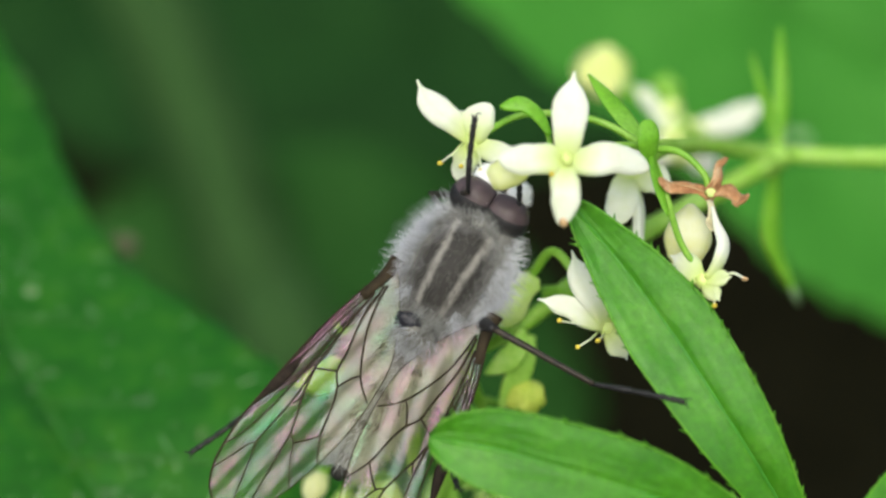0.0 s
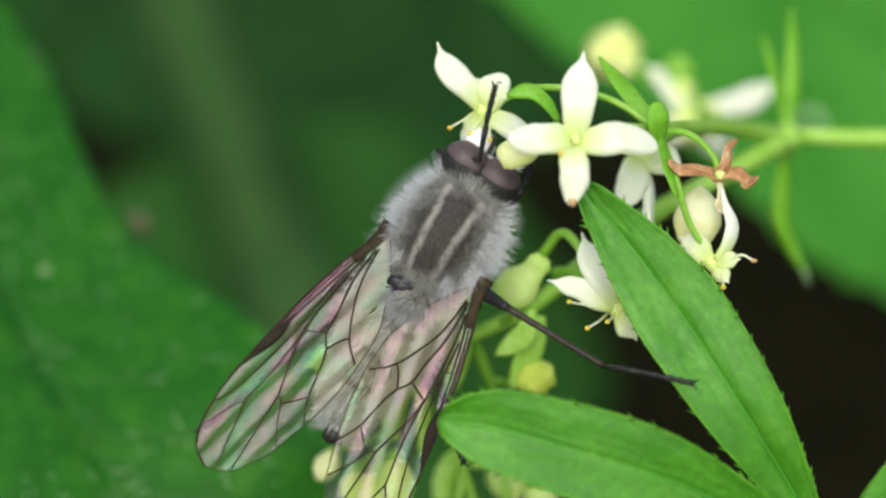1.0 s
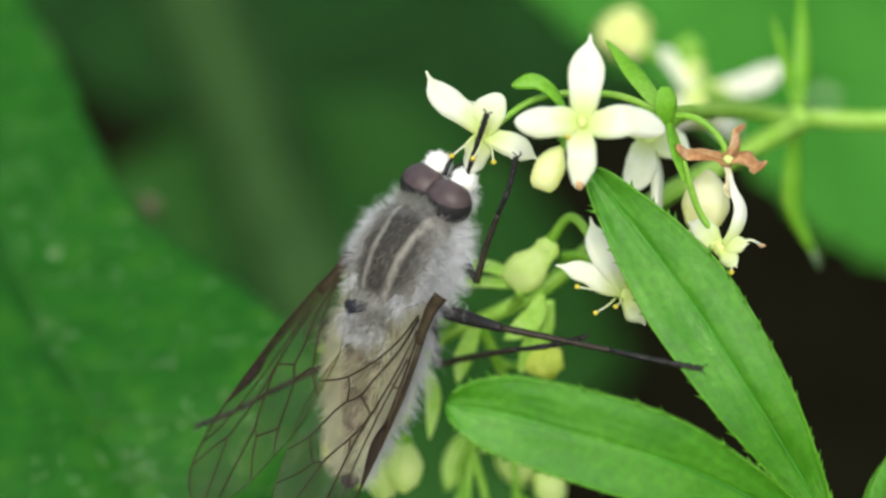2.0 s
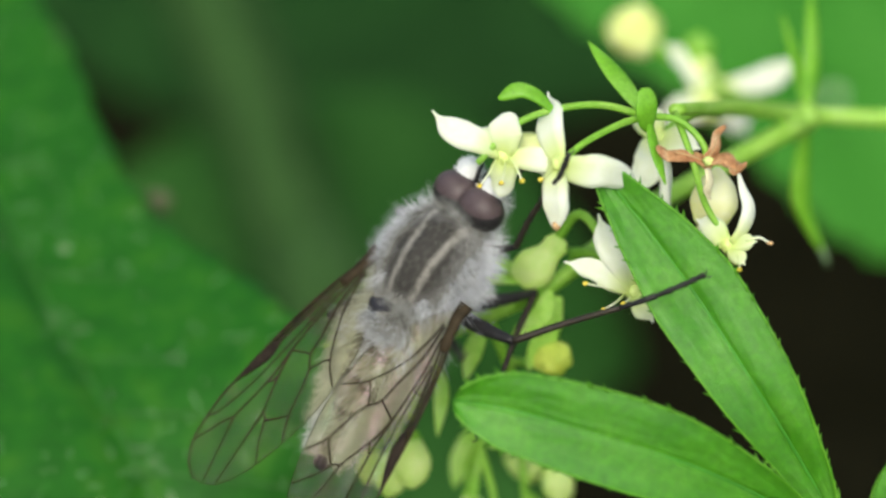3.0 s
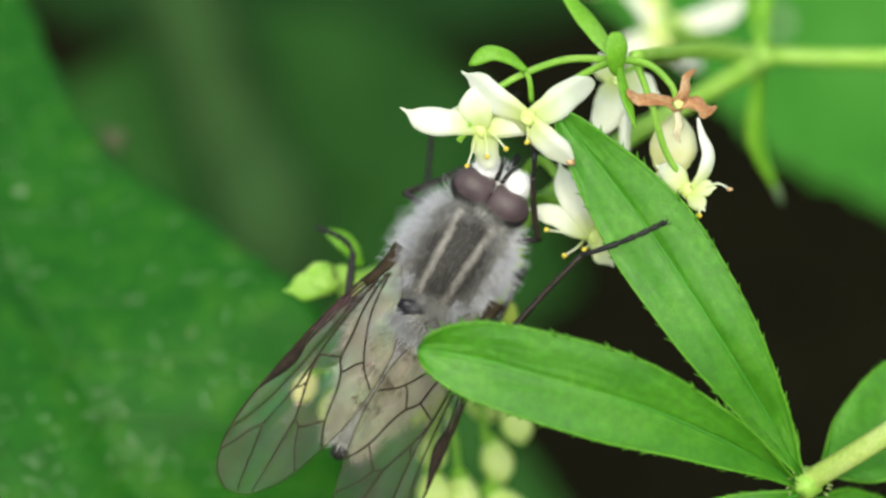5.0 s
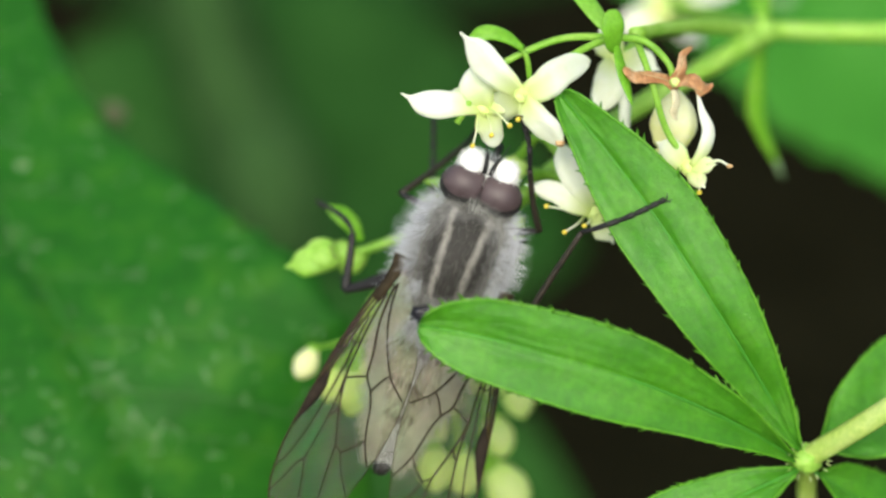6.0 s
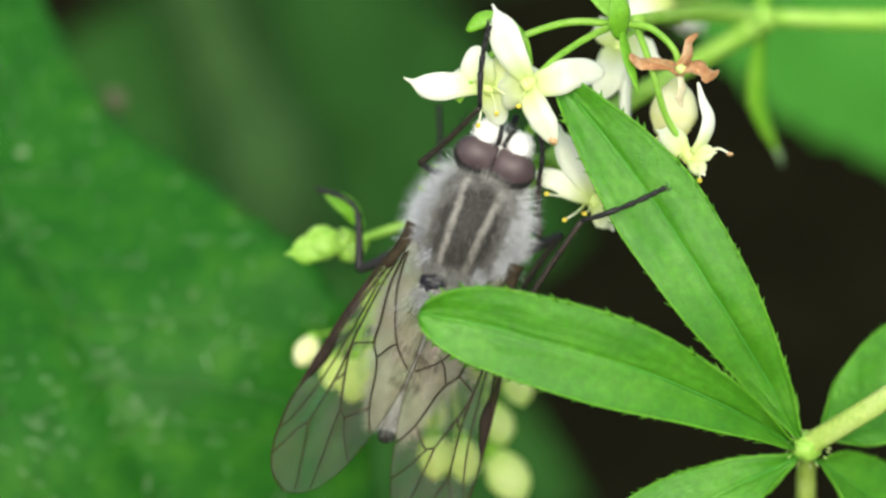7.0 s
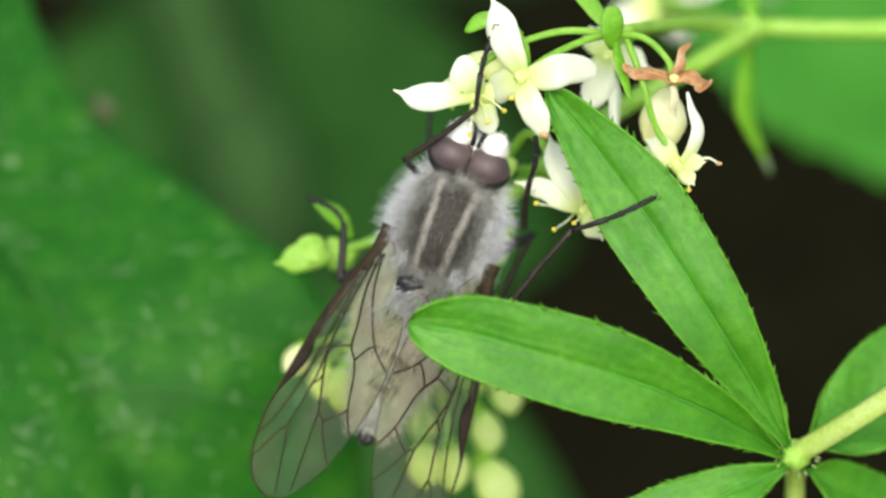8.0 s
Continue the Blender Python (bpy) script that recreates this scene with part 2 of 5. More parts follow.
def blade(path, half, shape=LEAF_SHAPE, normal=(0, 0, 1), thick=0.09, cup=0.12, ribs=0, wave=0.0, n=44, m=9, teeth=0, tooth=0.0, seed=1, pucker=0.0):
    """A leaf blade with thickness: path along the midrib, half width, cupped to both sides of the midrib."""
    bm = bmesh.new()
    p = smooth_path(path, n)
    top, under = [], []
    for i, c in enumerate(p):
        u = i / n
        t = (p[min(i + 1, n)] - p[max(i - 1, 0)]).normalized()
        side = t.cross(Vector(normal)).normalized()
        up = side.cross(t)
        w = half * profile(shape, u)
        row_t, row_u = [], []
        for k in range(-m, m + 1):
            s = k / m
            edge = 1 + (tooth * (((u * teeth) % 1.0) - 0.4) if abs(k) == m and teeth else 0)
            h = cup * half * (abs(s) ** 1.3) - 0.05 * half * math.exp(-(s / 0.07) ** 2)
            if ribs:
                ph = (u * ribs - abs(s) * 0.55 * ribs / 6)
                h += 0.010 * half * (0.5 - abs((ph % 1.0) - 0.5)) * 2 * min(1, 3 * abs(s)) * (1 - abs(s) ** 4)
            h += wave * half * noise.noise(Vector((u * 4.0, s * 1.5, seed))) + pucker * half * noise.noise(Vector((u * 24.0, s * 7.0, seed + 9)))
            q = c + side * (w * s * edge) + up * h
            th = thick * (1 - 0.75 * s * s) * min(1, 0.3 + w / half)
            row_t.append(bm.verts.new((q + up * th) * MM))
            row_u.append(bm.verts.new((q - up * th) * MM))
        top.append(row_t)
        under.append(row_u)
    w = 2 * m
    for i in range(n):
        for k in range(w):
            bm.faces.new((top[i][k], top[i][k + 1], top[i + 1][k + 1], top[i + 1][k]))
            bm.faces.new((under[i][k], under[i + 1][k], under[i + 1][k + 1], under[i][k + 1]))
        bm.faces.new((top[i][0], top[i + 1][0], under[i + 1][0], under[i][0]))
        bm.faces.new((top[i][w], under[i][w], under[i + 1][w], top[i + 1][w]))
    bm.faces.new([*top[0], *under[0][::-1]])
    bm.faces.new([*top[n][::-1], *under[n]])
    return bm


def prickles(path, half, shape=LEAF_SHAPE, normal=(0, 0, 1), count=34, size=0.16, cup=0.12, seed=3):
    """Small hooked teeth along both margins of a blade, pointing to its tip."""
    rng = random.Random(seed)
    bm = bmesh.new()
    n = 200
    p = smooth_path(path, n)
    for sgn in (-1, 1):
        for j in range(count):
            u = 0.10 + 0.87 * (j + rng.random() * 0.6) / count
            i = int(u * n)
            t = (p[min(i + 1, n)] - p[i - 1]).normalized()
            side = t.cross(Vector(normal)).normalized() * sgn
            up = side.cross(t) * sgn
            c = p[i] + side * half * profile(shape, u) * 0.97 + up * cup * half
            s = size * rng.uniform(0.6, 1.2)
            a = bm.verts.new((c - t * s * 0.45 + up * 0.03) * MM)
            b = bm.verts.new((c + t * s * 0.35 + up * 0.03) * MM)
            d = bm.verts.new((c - up * 0.05) * MM)
            e = bm.verts.new((c + side * s * 0.75 + t * s * 0.9) * MM)
            for f in ((a, b, e), (b, d, e), (d, a, e), (a, d, b)):
                bm.faces.new(f)
    return bm


def midrib(path, r0, r1, lift, normal=(0, 0, 1)):
    p = [Vector(q) + Vector(normal) * lift for q in path]
    return tube(p, r0, r1, 24, 6)


# ---- ground ----
UP = V(0, 0.8192, 0.5736)          # the world's upward way in the view's axes


def ground():
    bm = bmesh.new()
    steps = [-400, -120, -40, -12, -4, -1.6, -0.9, -0.6, -0.45, -0.3, -0.15, 0, 0.15, 0.3, 0.45, 0.6, 0.75, 0.9, 1.2, 1.6, 2.4, 4, 12, 40, 120, 400]
    grid = [[bm.verts.new((x, y, (0.02 * noise.noise(V(x * 3, y * 3, 0)) if abs(x) < 4 and abs(y) < 4 else 0.0))) for x in steps] for y in steps]
    for r, s in zip(grid, grid[1:]):
        for k in range(len(steps) - 1):
            bm.faces.new((r[k], r[k + 1], s[k + 1], s[k]))
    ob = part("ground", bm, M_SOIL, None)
    tagged(ob, "bare woodland soil, its deep shade put into a near-black colour", "ground", kind="structure")


ground()


def foot_of(p):
    """The point of the ground below p, in the view's axes."""
    p = Vector(p)
    height = 300 + p.dot(UP)
    return p - UP * height


def herb(name, base_from, label, category):
    """A plant: its Empty stands on the ground; parts are written in the view's axes."""
    at = foot_of(base_from)
    return thing(name, at, label, category), at


def plant_part(name, bm, mat, plant, at, label=""):
    ob = part(name, bm, mat, plant, label)
    ob.matrix_basis = Matrix.Translation(-at * MM)
    return ob


M_DEADLEAF = plain("dead_leaf", [(0.3, (0.06, 0.08, 0.035)), (0.7, (0.12, 0.13, 0.07))], 1500, 0.8)

# ---- large leaves round the bedstraw ----
def broad_leaf_plant(name, label, stem_top, path, half, normal, mat, rib_mat, ribs=7, cup=0.10, wave=0.10, stem_r=0.9, seed=1, teeth=26, thick=0.14, shape=None, speckled=False):
    plant, at = herb(name, stem_top, label, "leafy plant")
    top = Vector(stem_top)
    shape = shape or [(0, 0.10), (0.1, 0.42), (0.3, 0.88), (0.48, 1.0), (0.7, 0.86), (0.9, 0.42), (1, 0.03)]
    leaf = plant_part("leaf", blade(path, half, shape, normal, thick, cup, ribs, wave, 70, 16, teeth, 0.06, seed), mat, plant, at)
    nv = Vector(normal).normalized()
    part("midrib", midrib(path, 0.11, 0.05, -0.03 * half, nv), rib_mat, leaf)
    p = smooth_path(path, 100)
    for j in range(ribs):
        u = 0.08 + 0.78 * (j + 0.4) / ribs
        i = int(u * 100)
        t = (p[i + 1] - p[i - 1]).normalized()
        side = t.cross(nv).normalized()
        for sgn in (-1, 1):
            reach = half * profile(shape, min(u + 0.13, 1)) * 0.9
            mid = p[i] + side * sgn * reach * 0.5 + t * reach * 0.30 + nv * (0.02 * half + 0.05)
            end = p[i] + side * sgn * reach + t * reach * 0.75 + nv * (cup * half * 0.8 + 0.02)
            part("side_vein", tube([p[i] - nv * 0.02, mid - nv * 0.05, end - nv * 0.04], 0.05, 0.02, 10, 6), rib_mat, leaf)
    if speckled:
        pick = random.Random(seed)
        bm = bmesh.new()
        for _ in range(520):
            u, k = pick.uniform(0.05, 0.95), pick.uniform(-0.93, 0.93)
            i = max(1, min(99, int(u * 100)))
            t = (p[i + 1] - p[i - 1]).normalized()
            side = t.cross(nv).normalized()
            c = p[i] + side * k * half * profile(shape, u) + nv * (0.2 + cup * half * abs(k) ** 1.3 + wave * half * noise.noise(Vector((u * 4.0, k * 1.5, seed))))
            way = (t * pick.uniform(-1, 1) + side * pick.uniform(-1, 1) + nv * 0.15).normalized() * pick.choice((0.05, 0.07, 0.10, 0.16, 0.34))
            tube([c - way, c + way], 0.022, 0.012, 2, 4, bm)
        tagged(part("leaf_down", bm, M_DOWN, leaf, "short pale hairs on the leaf"), kind="stuff")
    plant_part("leaf_stalk", tube([top, (top + Vector(path[0])) / 2 + nv * 1.5, path[0]], 0.7, 0.45, 14, 8), rib_mat, plant, at)
    plant_part("stem", tube([foot_of(top), foot_of(top) + UP * 120 + V(4, 0, 3), top], stem_r * 1.6, stem_r, 24, 10), rib_mat, plant, at)
    return plant


broad_leaf_plant("broad_leaf_plant", "herb with a broad mid-green veined leaf behind the fly", (-52, 30, -44),
                 [(-33.0, 20.0, -36), (-22.4, 7.8, -25.5), (-15.46, -1.92, -16.5), (-11.8, -6.9, -12), (-9.5, -11.6, -12), (-2.8, -26.6, -19)], 8.0, (0.30, 0.18, 1), M_BROAD, M_RIB, 9, 0.03, 0.06, seed=2,
                 shape=[(0, 0.10), (0.1, 0.5), (0.2, 0.68), (0.32, 0.60), (0.45, 0.86), (0.60, 1.04), (0.72, 1.12), (0.85, 0.90), (0.95, 0.42), (1, 0.03)], speckled=True)
broad_leaf_plant("young_leaf_plant", "herb with a pale green broad leaf far behind the flowers", (56, -4, -66),
                 [(42, 5.4, -60), (28.4, 10.4, -57), (13.6, 18.9, -56), (-7, 30.5, -58)], 14.8, (-0.05, 0.5, 1), M_BRIGHT, M_BRIGHT, 7, 0.04, 0.06, seed=5,
                 shape=[(0, 0.10), (0.1, 0.42), (0.3, 0.92), (0.44, 0.98), (0.57, 0.87), (0.7, 0.78), (0.84, 0.60), (0.93, 0.34), (1, 0.03)])
# three leaves behind, dark by material colour in place of real shade
broad_leaf_plant("shade_leaf_plant", "herb with a green leaf darkened in colour for deep shade", (-66, 20, -125),
                 [(-30, 3.5, -113), (-16, 1.2, -108), (-3, -2.4, -104), (10.8, -7.5, -106)], 13.5, (0.0, 0.3, 1), M_HALF_SHADE, M_HALF_SHADE, 7, 0.05, 0.12, seed=7)
broad_leaf_plant("shade_leaf_plant", "herb with a green leaf far back, darkened in colour for shade", (-80, 40, -190),
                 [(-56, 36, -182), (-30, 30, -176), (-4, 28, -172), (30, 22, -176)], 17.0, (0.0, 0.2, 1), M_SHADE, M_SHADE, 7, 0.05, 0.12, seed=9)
broad_leaf_plant("shade_leaf_plant", "herb with a low green leaf, darkened in colour for shade", (-50, -30, -90),
                 [(-38, -22, -84), (-22, -17, -78), (-6, -16, -74), (9, -22, -74)], 9.0, (0.1, 0.4, 1), M_HALF_SHADE, M_HALF_SHADE, 7, 0.05, 0.12, seed=8)


def dry_stalk():
    plant, at = herb("dry_stalk", (-11.5, -12, -92), "brownish green dry grass stalk out of focus", "stalk")
    low = foot_of((-11.5, -12, -92))
    plant_part("stem", tube([low, low + UP * 130 + V(3, 0, 0), V(-9.5, -12, -92), V(-12.6, 2, -91), V(-19.4, 20, -91), V(-35, 52, -94)], 3.6, 3.0, 40, 10), M_DEAD, plant, at)
    for k, (s, a) in enumerate(((1, 0.2), (-1, 1.1))):
        plant_part("sheath", loft(smooth_path([(-13.0 + s, 1 + 6 * k, -88.4), (-16 + s, 9 + 6 * k, -87), (-21.5 + 2 * s, 23 + 6 * k, -87)], 16),
                                  lambda u: 2.6 * (1 - u) + 0.3, lambda u: 0.9 * (1 - u) + 0.1, sides=8), M_DEAD, plant, at)


dry_stalk()

bm = ball((0, 0, 0), 0.24, 0.14, 0.10, 12, 8, wobble=0.8)
tagged(part("bird_dropping", bm, M_DUST, None), "small whitish dropping on the broad leaf", "dropping").matrix_basis = B @ Matrix.Translation(V(-14.85, 0.2, -15.7) * MM)
bm = ball((0, 0, 0), 0.55, 0.45, 0.3, 12, 8, wobble=0.7)
tagged(part("dry_leaf_scrap", bm, M_DEADLEAF, None), "brown dry scrap at the broad leaf's edge", "leaf scrap").matrix_basis = B @ Matrix.Translation(V(-12.4, 2.1, -22.6) * MM)

# pale disc added in place of a blurred bright highlight on the far leaf
bm = ball((0, 0, 0), 0.42, 0.40, 0.2, 12, 8, wobble=0.3)
tagged(part("fallen_petal", bm, M_DOWN, None), "small pale disc added as a blurred highlight on the pale green leaf", "petal").matrix_basis = B @ Matrix.Translation(V(17.7, 8.3, -51.9) * MM)

# ---- the bedstraw ----
BASE_FROM = (12.6, -14.0, -5.0)
bedstraw, ROOT = herb("bedstraw_plant", BASE_FROM, "flowering bedstraw with whorled green leaves and small white flowers", "flowering plant")


def bed(name, bm, mat, label=""):
    return plant_part(name, bm, mat, bedstraw, ROOT, label)


NODE = V(11.55, -8.7, -2.0)
low = foot_of(BASE_FROM)
square = lambda points, r, n: loft(smooth_path(points, n), lambda u: r, lambda u: r, (0.2, 0.3, 1), 12, 0.55)
bed("main_stem", square([low, low + UP * 140 + V(5, 0, 4), low + UP * 260 + V(1, 0, 1), V(12.0, -11.3, -5.0), NODE - V(0, 0, 0.3)], 0.30, 50), M_OLD_STEM)
bed("main_stem", square([NODE - V(0.2, 0.15, 0.2), V(14.2, -6.75, -0.6), V(19, -3.4, 0.2), V(27, 3, -3)], 0.35, 36), M_OLD_STEM)
bed("flowering_stem", tube([V(27, 3, -3), V(23, 5.0, -9), V(16, 4.85, -12), V(11.45, 4.95, -12), V(8.5, 4.85, -7), V(6.15, 4.45, -1.6)], 0.46, 0.19, 40, 10), M_STEM)
bed("side_stem", tube([V(11.4, 4.75, -12), V(10.2, 4.1, -10.5), V(6.3, 1.95, -7.4), V(4.3, 0.5, -6.2), V(2.5, -0.95, -5.6), V(0.57, -1.94, -5.8), V(-0.7, -2.54, -6.1), V(-1.52, -3.6, -6.3), V(-1.95, -5.3, -6.4)], 0.40, 0.15, 44, 8), M_STEM)


def whorl_leaf(path, half, normal, label="", shape=LEAF_SHAPE, count=28):
    seed = len(bpy.data.objects)
    leaf = bed("leaf", blade(path, half, shape, normal, 0.085, 0.20, 0, 0.09, 110, 18, seed=seed, pucker=0.018), M_LEAF, label)
    nv = Vector(normal).normalized()
    p = smooth_path(path, 60)
    for sgn in (-1, 1):
        edge = []
        for i in range(2, 60):
            u = i / 60
            t = (p[i + 1] - p[i - 1]).normalized()
            side = t.cross(nv).normalized()
            edge.append(p[i] + side * sgn * half * profile(shape, u) + side.cross(t) * half * (0.20 + 0.09 * noise.noise(Vector((u * 4.0, sgn * 1.5, seed)))))
        part("margin", tube(edge, 0.048, 0.040, 110, 6), M_MARGIN, leaf, "pale green leaf margin")
    part("midrib", midrib(path, 0.05, 0.02, 0.02, nv), M_MIDRIB, leaf)
    tagged(part("margin_teeth", prickles(path, half, shape, nv, count, 0.27, 0.19, seed=len(bpy.data.objects)), M_MARGIN, leaf), kind="stuff")
    return leaf


# two long leaves of the whorl towards the fly, and three more round the node
LEAF_A = [(0, 0.05), (0.10, 0.20), (0.30, 0.52), (0.55, 0.90), (0.70, 0.98), (0.82, 0.79), (0.91, 0.51), (0.97, 0.28), (1, 0.05)]
LEAF_B = [(0, 0.05), (0.10, 0.20), (0.32, 0.64), (0.58, 1.0), (0.78, 0.88), (0.90, 0.63), (0.96, 0.40), (0.99, 0.22), (1, 0.05)]
whorl_leaf([(11.3, -8.35, -1.8), (10.28, -6.64, -1.2), (8.55, -3.93, -0.2), (6.34, -0.61, -0.3), (3.72, 2.77, -0.4)], 1.39, (-0.12, 0.05, 1), shape=LEAF_A)
whorl_leaf([(11.1, -8.6, -1.7), (9.0, -7.28, 0.2), (5.94, -5.89, 1.6), (1.9, -4.66, 2.1), (-0.42, -4.20, 1.9)], 1.35, (0.05, -0.12, 1), shape=LEAF_B)
whorl_leaf([(11.3, -9.05, -2.0), (9.2, -9.9, -1.4), (6.5, -11.25, -0.8), (1.8, -14.4, -0.3)], 1.2, (0.0, 0.35, 1))
whorl_leaf([(11.95, -8.6, -2.7), (13.4, -7.85, -3.6), (15.8, -6.4, -4.6), (19.8, -3.8, -6.2)], 1.75, (-0.2, 0.1, 1))
whorl_leaf([(11.9, -9.2, -2.4), (13.0, -9.9, -3.4), (14.8, -11.2, -4.6), (17.4, -13.6, -6)], 1.2, (0.2, 0.4, 1))
bed("node_collar", ball(NODE, 0.52, 0.46, 0.45, 12, 8, wobble=0.25), M_STEM)
bm = bmesh.new()
for k in range(14):
    a = 2.4 * k
    c = NODE + V(math.cos(a) * 0.6, math.sin(a) * 0.5, 0.35 + 0.1 * math.sin(3 * a))
    tube([c, c + V(math.cos(a) * 0.12, math.sin(a) * 0.12, 0.22)], 0.035, 0.008, 2, 4, bm)
tagged(bed("node_bristles", bm, M_CREAM), kind="stuff")

# the edge-on whorl of narrow leaves on the flowering stem
for path, half in (([(11.45, 5.0, -12), (11.2, 6.6, -12.6), (10.75, 8.6, -13.6)], 0.26), ([(11.5, 5.0, -12), (11.65, 7.2, -12.4), (11.7, 9.5, -13)], 0.34),
                   ([(11.4, 4.8, -12), (11.3, 2.6, -12.6), (11.5, 1.6, -13), (12.3, 0.15, -13.8)], 0.40)):
    leaf = bed("narrow_leaf", loft(smooth_path(path, 18), lambda u, h=half: h * profile([(0, 0.5), (0.4, 1), (0.8, 0.6), (1, 0.12)], u),
                                   lambda u: 0.12 * (1 - u * 0.6), (0.5, 0, 1), 8), M_BRACT)
bed("node_collar", ball((11.45, 4.9, -12), 0.5, 0.55, 0.5, 12, 8, wobble=0.3), M_STEM)
bed("leaf_tip", tube([(12.2, 0.35, -13.7), (12.45, -0.25, -13.9)], 0.14, 0.04, 4, 6), M_DUST, "withered greyish leaf tip")


# ---- flowers ----
HOOKED = [(0, 0.46), (0.18, 0.76), (0.42, 1.0), (0.62, 0.98), (0.76, 0.72), (0.86, 0.30), (0.91, 0.14), (1, 0.06)]
BLUNT = [(0, 0.52), (0.2, 0.84), (0.42, 1.0), (0.62, 0.95), (0.80, 0.74), (0.93, 0.44), (0.98, 0.24), (1, 0.10)]
TAPER = [(0, 1.15), (0.3, 1.0), (0.7, 0.7), (0.9, 0.5), (1, 0.2)]
FRAYED = [(0, 1.0), (0.25, 0.80), (0.5, 0.95), (0.8, 0.90), (0.93, 0.70), (1, 0.35)]


def petal_mesh(tip, width=0.42, thick=0.26, normal=(0, 0, 1), curl=0.25, arch=0.18, wrinkle=0.0, prof=HOOKED):
    """A fleshy petal from the flower's heart to tip, arched towards its face and turned up at the end."""
    tip = Vector(tip) * 1.08
    nv = Vector(normal)
    ln = tip.length
    pick = random.Random(int(1000 * abs(tip.x + 3 * tip.y + 7 * tip.z)))
    sway = tip.cross(nv).normalized() * ln * 0.07
    tip_sway = sway * pick.uniform(-1, 1)
    sway = sway * pick.uniform(-1, 1)
    tip = tip + tip_sway
    p = [tip * 0.03, tip * 0.27 + nv * arch * ln * 0.4, tip * 0.52 + sway + nv * arch * ln * 0.55, tip * 0.77 + sway * 0.8 + nv * arch * ln * 0.25, tip + nv * curl * 0.5]
    lump = pick.uniform(0, 50)
    keel = lambda u: 1 + 0.16 * noise.noise(Vector((u * 4.2, lump, 0)))
    return loft(smooth_path(p, 20), lambda u: width * profile(prof, u) * keel(u), lambda u: 0.66 * thick * profile(prof, u) * keel(u + 1), nv, 18, 0.9, wrinkle=wrinkle, groove=0.0 if wrinkle else 0.42)


def stamen(flower, a, b, anther=0.09):
    mid = (Vector(a) + Vector(b)) / 2 + V(0.05, 0, 0.12)
    part("stamen", tube([a, mid, b], 0.035, 0.028, 8, 6), M_PETAL, flower)
    part("anther", ball(b, anther, anther * 0.85, anther, 8, 6, wobble=0.2), M_ANTHER, flower, "yellow anther")


def flower(c, petals, mat=M_PETAL, heart=0.27, stamens=(), heart_mat=M_HEART, name="flower", label="", tips=()):
    """Petals: (tip, width, thickness, normal, curl, arch), relative to the heart at c."""
    f = part(name, ball((0, 0, 0), heart, heart, heart * 0.7, 14, 9, wobble=0.3), heart_mat, bedstraw, label)
    f.matrix_basis = Matrix.Translation((Vector(c) - ROOT) * MM)
    for k, pt in enumerate(petals):
        part("petal", petal_mesh(*pt), mat, f)
        if k in tips:
            e = Vector(pt[0])
            part("petal_tip", ball(e * 1.02 + Vector(pt[3]) * 0.10, 0.13, 0.15, 0.10, 10, 8, wobble=0.5), M_TIP, f, "browned petal tip")
    for a, b in stamens:
        stamen(f, a, b)
    return f


F1_HOME = V(3.53, 3.81, 1.2)
front_flower = flower(F1_HOME, [((0.20, 2.42, -0.1), 0.53, 0.32, (0, 0, 1), 0.3, 0.16), ((-1.82, 0.05, 0.0), 0.50, 0.40, (0, 0.2, 1), 0.1, 0.2, 0, BLUNT),
                                ((2.30, -0.30, -0.6), 0.50, 0.40, (0, 0.2, 1), 0.1, 0.2, 0, BLUNT), ((-0.06, -1.78, 0.15), 0.45, 0.38, (0, 0, 1), 0.05, 0.22, 0, BLUNT)],
                      stamens=(((0, 0, 0.1), (-0.42, -0.42, 0.42)),), tips=(3,))
part("ovary", ball((0.02, 0.02, 0.22), 0.16, 0.2, 0.14, 10, 7, wobble=0.3), M_HEART, front_flower)
hanging_bud = part("bud", loft(smooth_path([(-0.42, -0.75, -0.8), (-0.56, -1.05, -0.8), (-0.72, -1.6, -0.85), (-0.80, -2.1, -0.9)], 18), lambda u: 0.46 * profile([(0, 0.2), (0.25, 0.6), (0.55, 1), (0.85, 0.92), (1, 0.6)], u),
                               lambda u: 0.46 * profile([(0, 0.2), (0.25, 0.55), (0.6, 1), (0.85, 0.82), (1, 0.35)], u), sides=14), M_LEMON, front_flower, "yellowish closed bud")
bud_stalk = part("stalk", tube([(-0.05, -0.1, -0.3), (-0.3, -0.4, -0.7), (-0.42, -0.8, -0.8)], 0.10, 0.10, 10, 7), M_STALK, front_flower)
F2_HOME = V(0.80, 4.60, 0.0)
left_flower = flower(F2_HOME, [((-1.62, 1.66, 0.1), 0.46, 0.38, (0.3, 0.3, 1), 0.5, 0.12), ((0.62, 1.05, 0.0), 0.52, 0.40, (-0.3, 0, 1), 0.1, 0.25, 0, BLUNT), ((1.55, -0.80, -0.1), 0.40, 0.34, (0, 0.2, 1), 0.1, 0.15),
                               ((-0.30, 0.95, -0.5), 0.40, 0.32, (0, 0.4, 1), 0.1, 0.15, 0, BLUNT), ((-0.40, -1.05, -0.5), 0.40, 0.28, (0, 0, 1), 0.2, 0.1, 0, BLUNT)], M_PETAL,
                     stamens=(((-0.2, 0, 0.1), (-0.98, -0.62, 0.45)), ((0, -0.1, 0.1), (-0.35, -0.75, 0.5)), ((0.1, 0, 0.1), (0.25, -0.9, 0.5))))
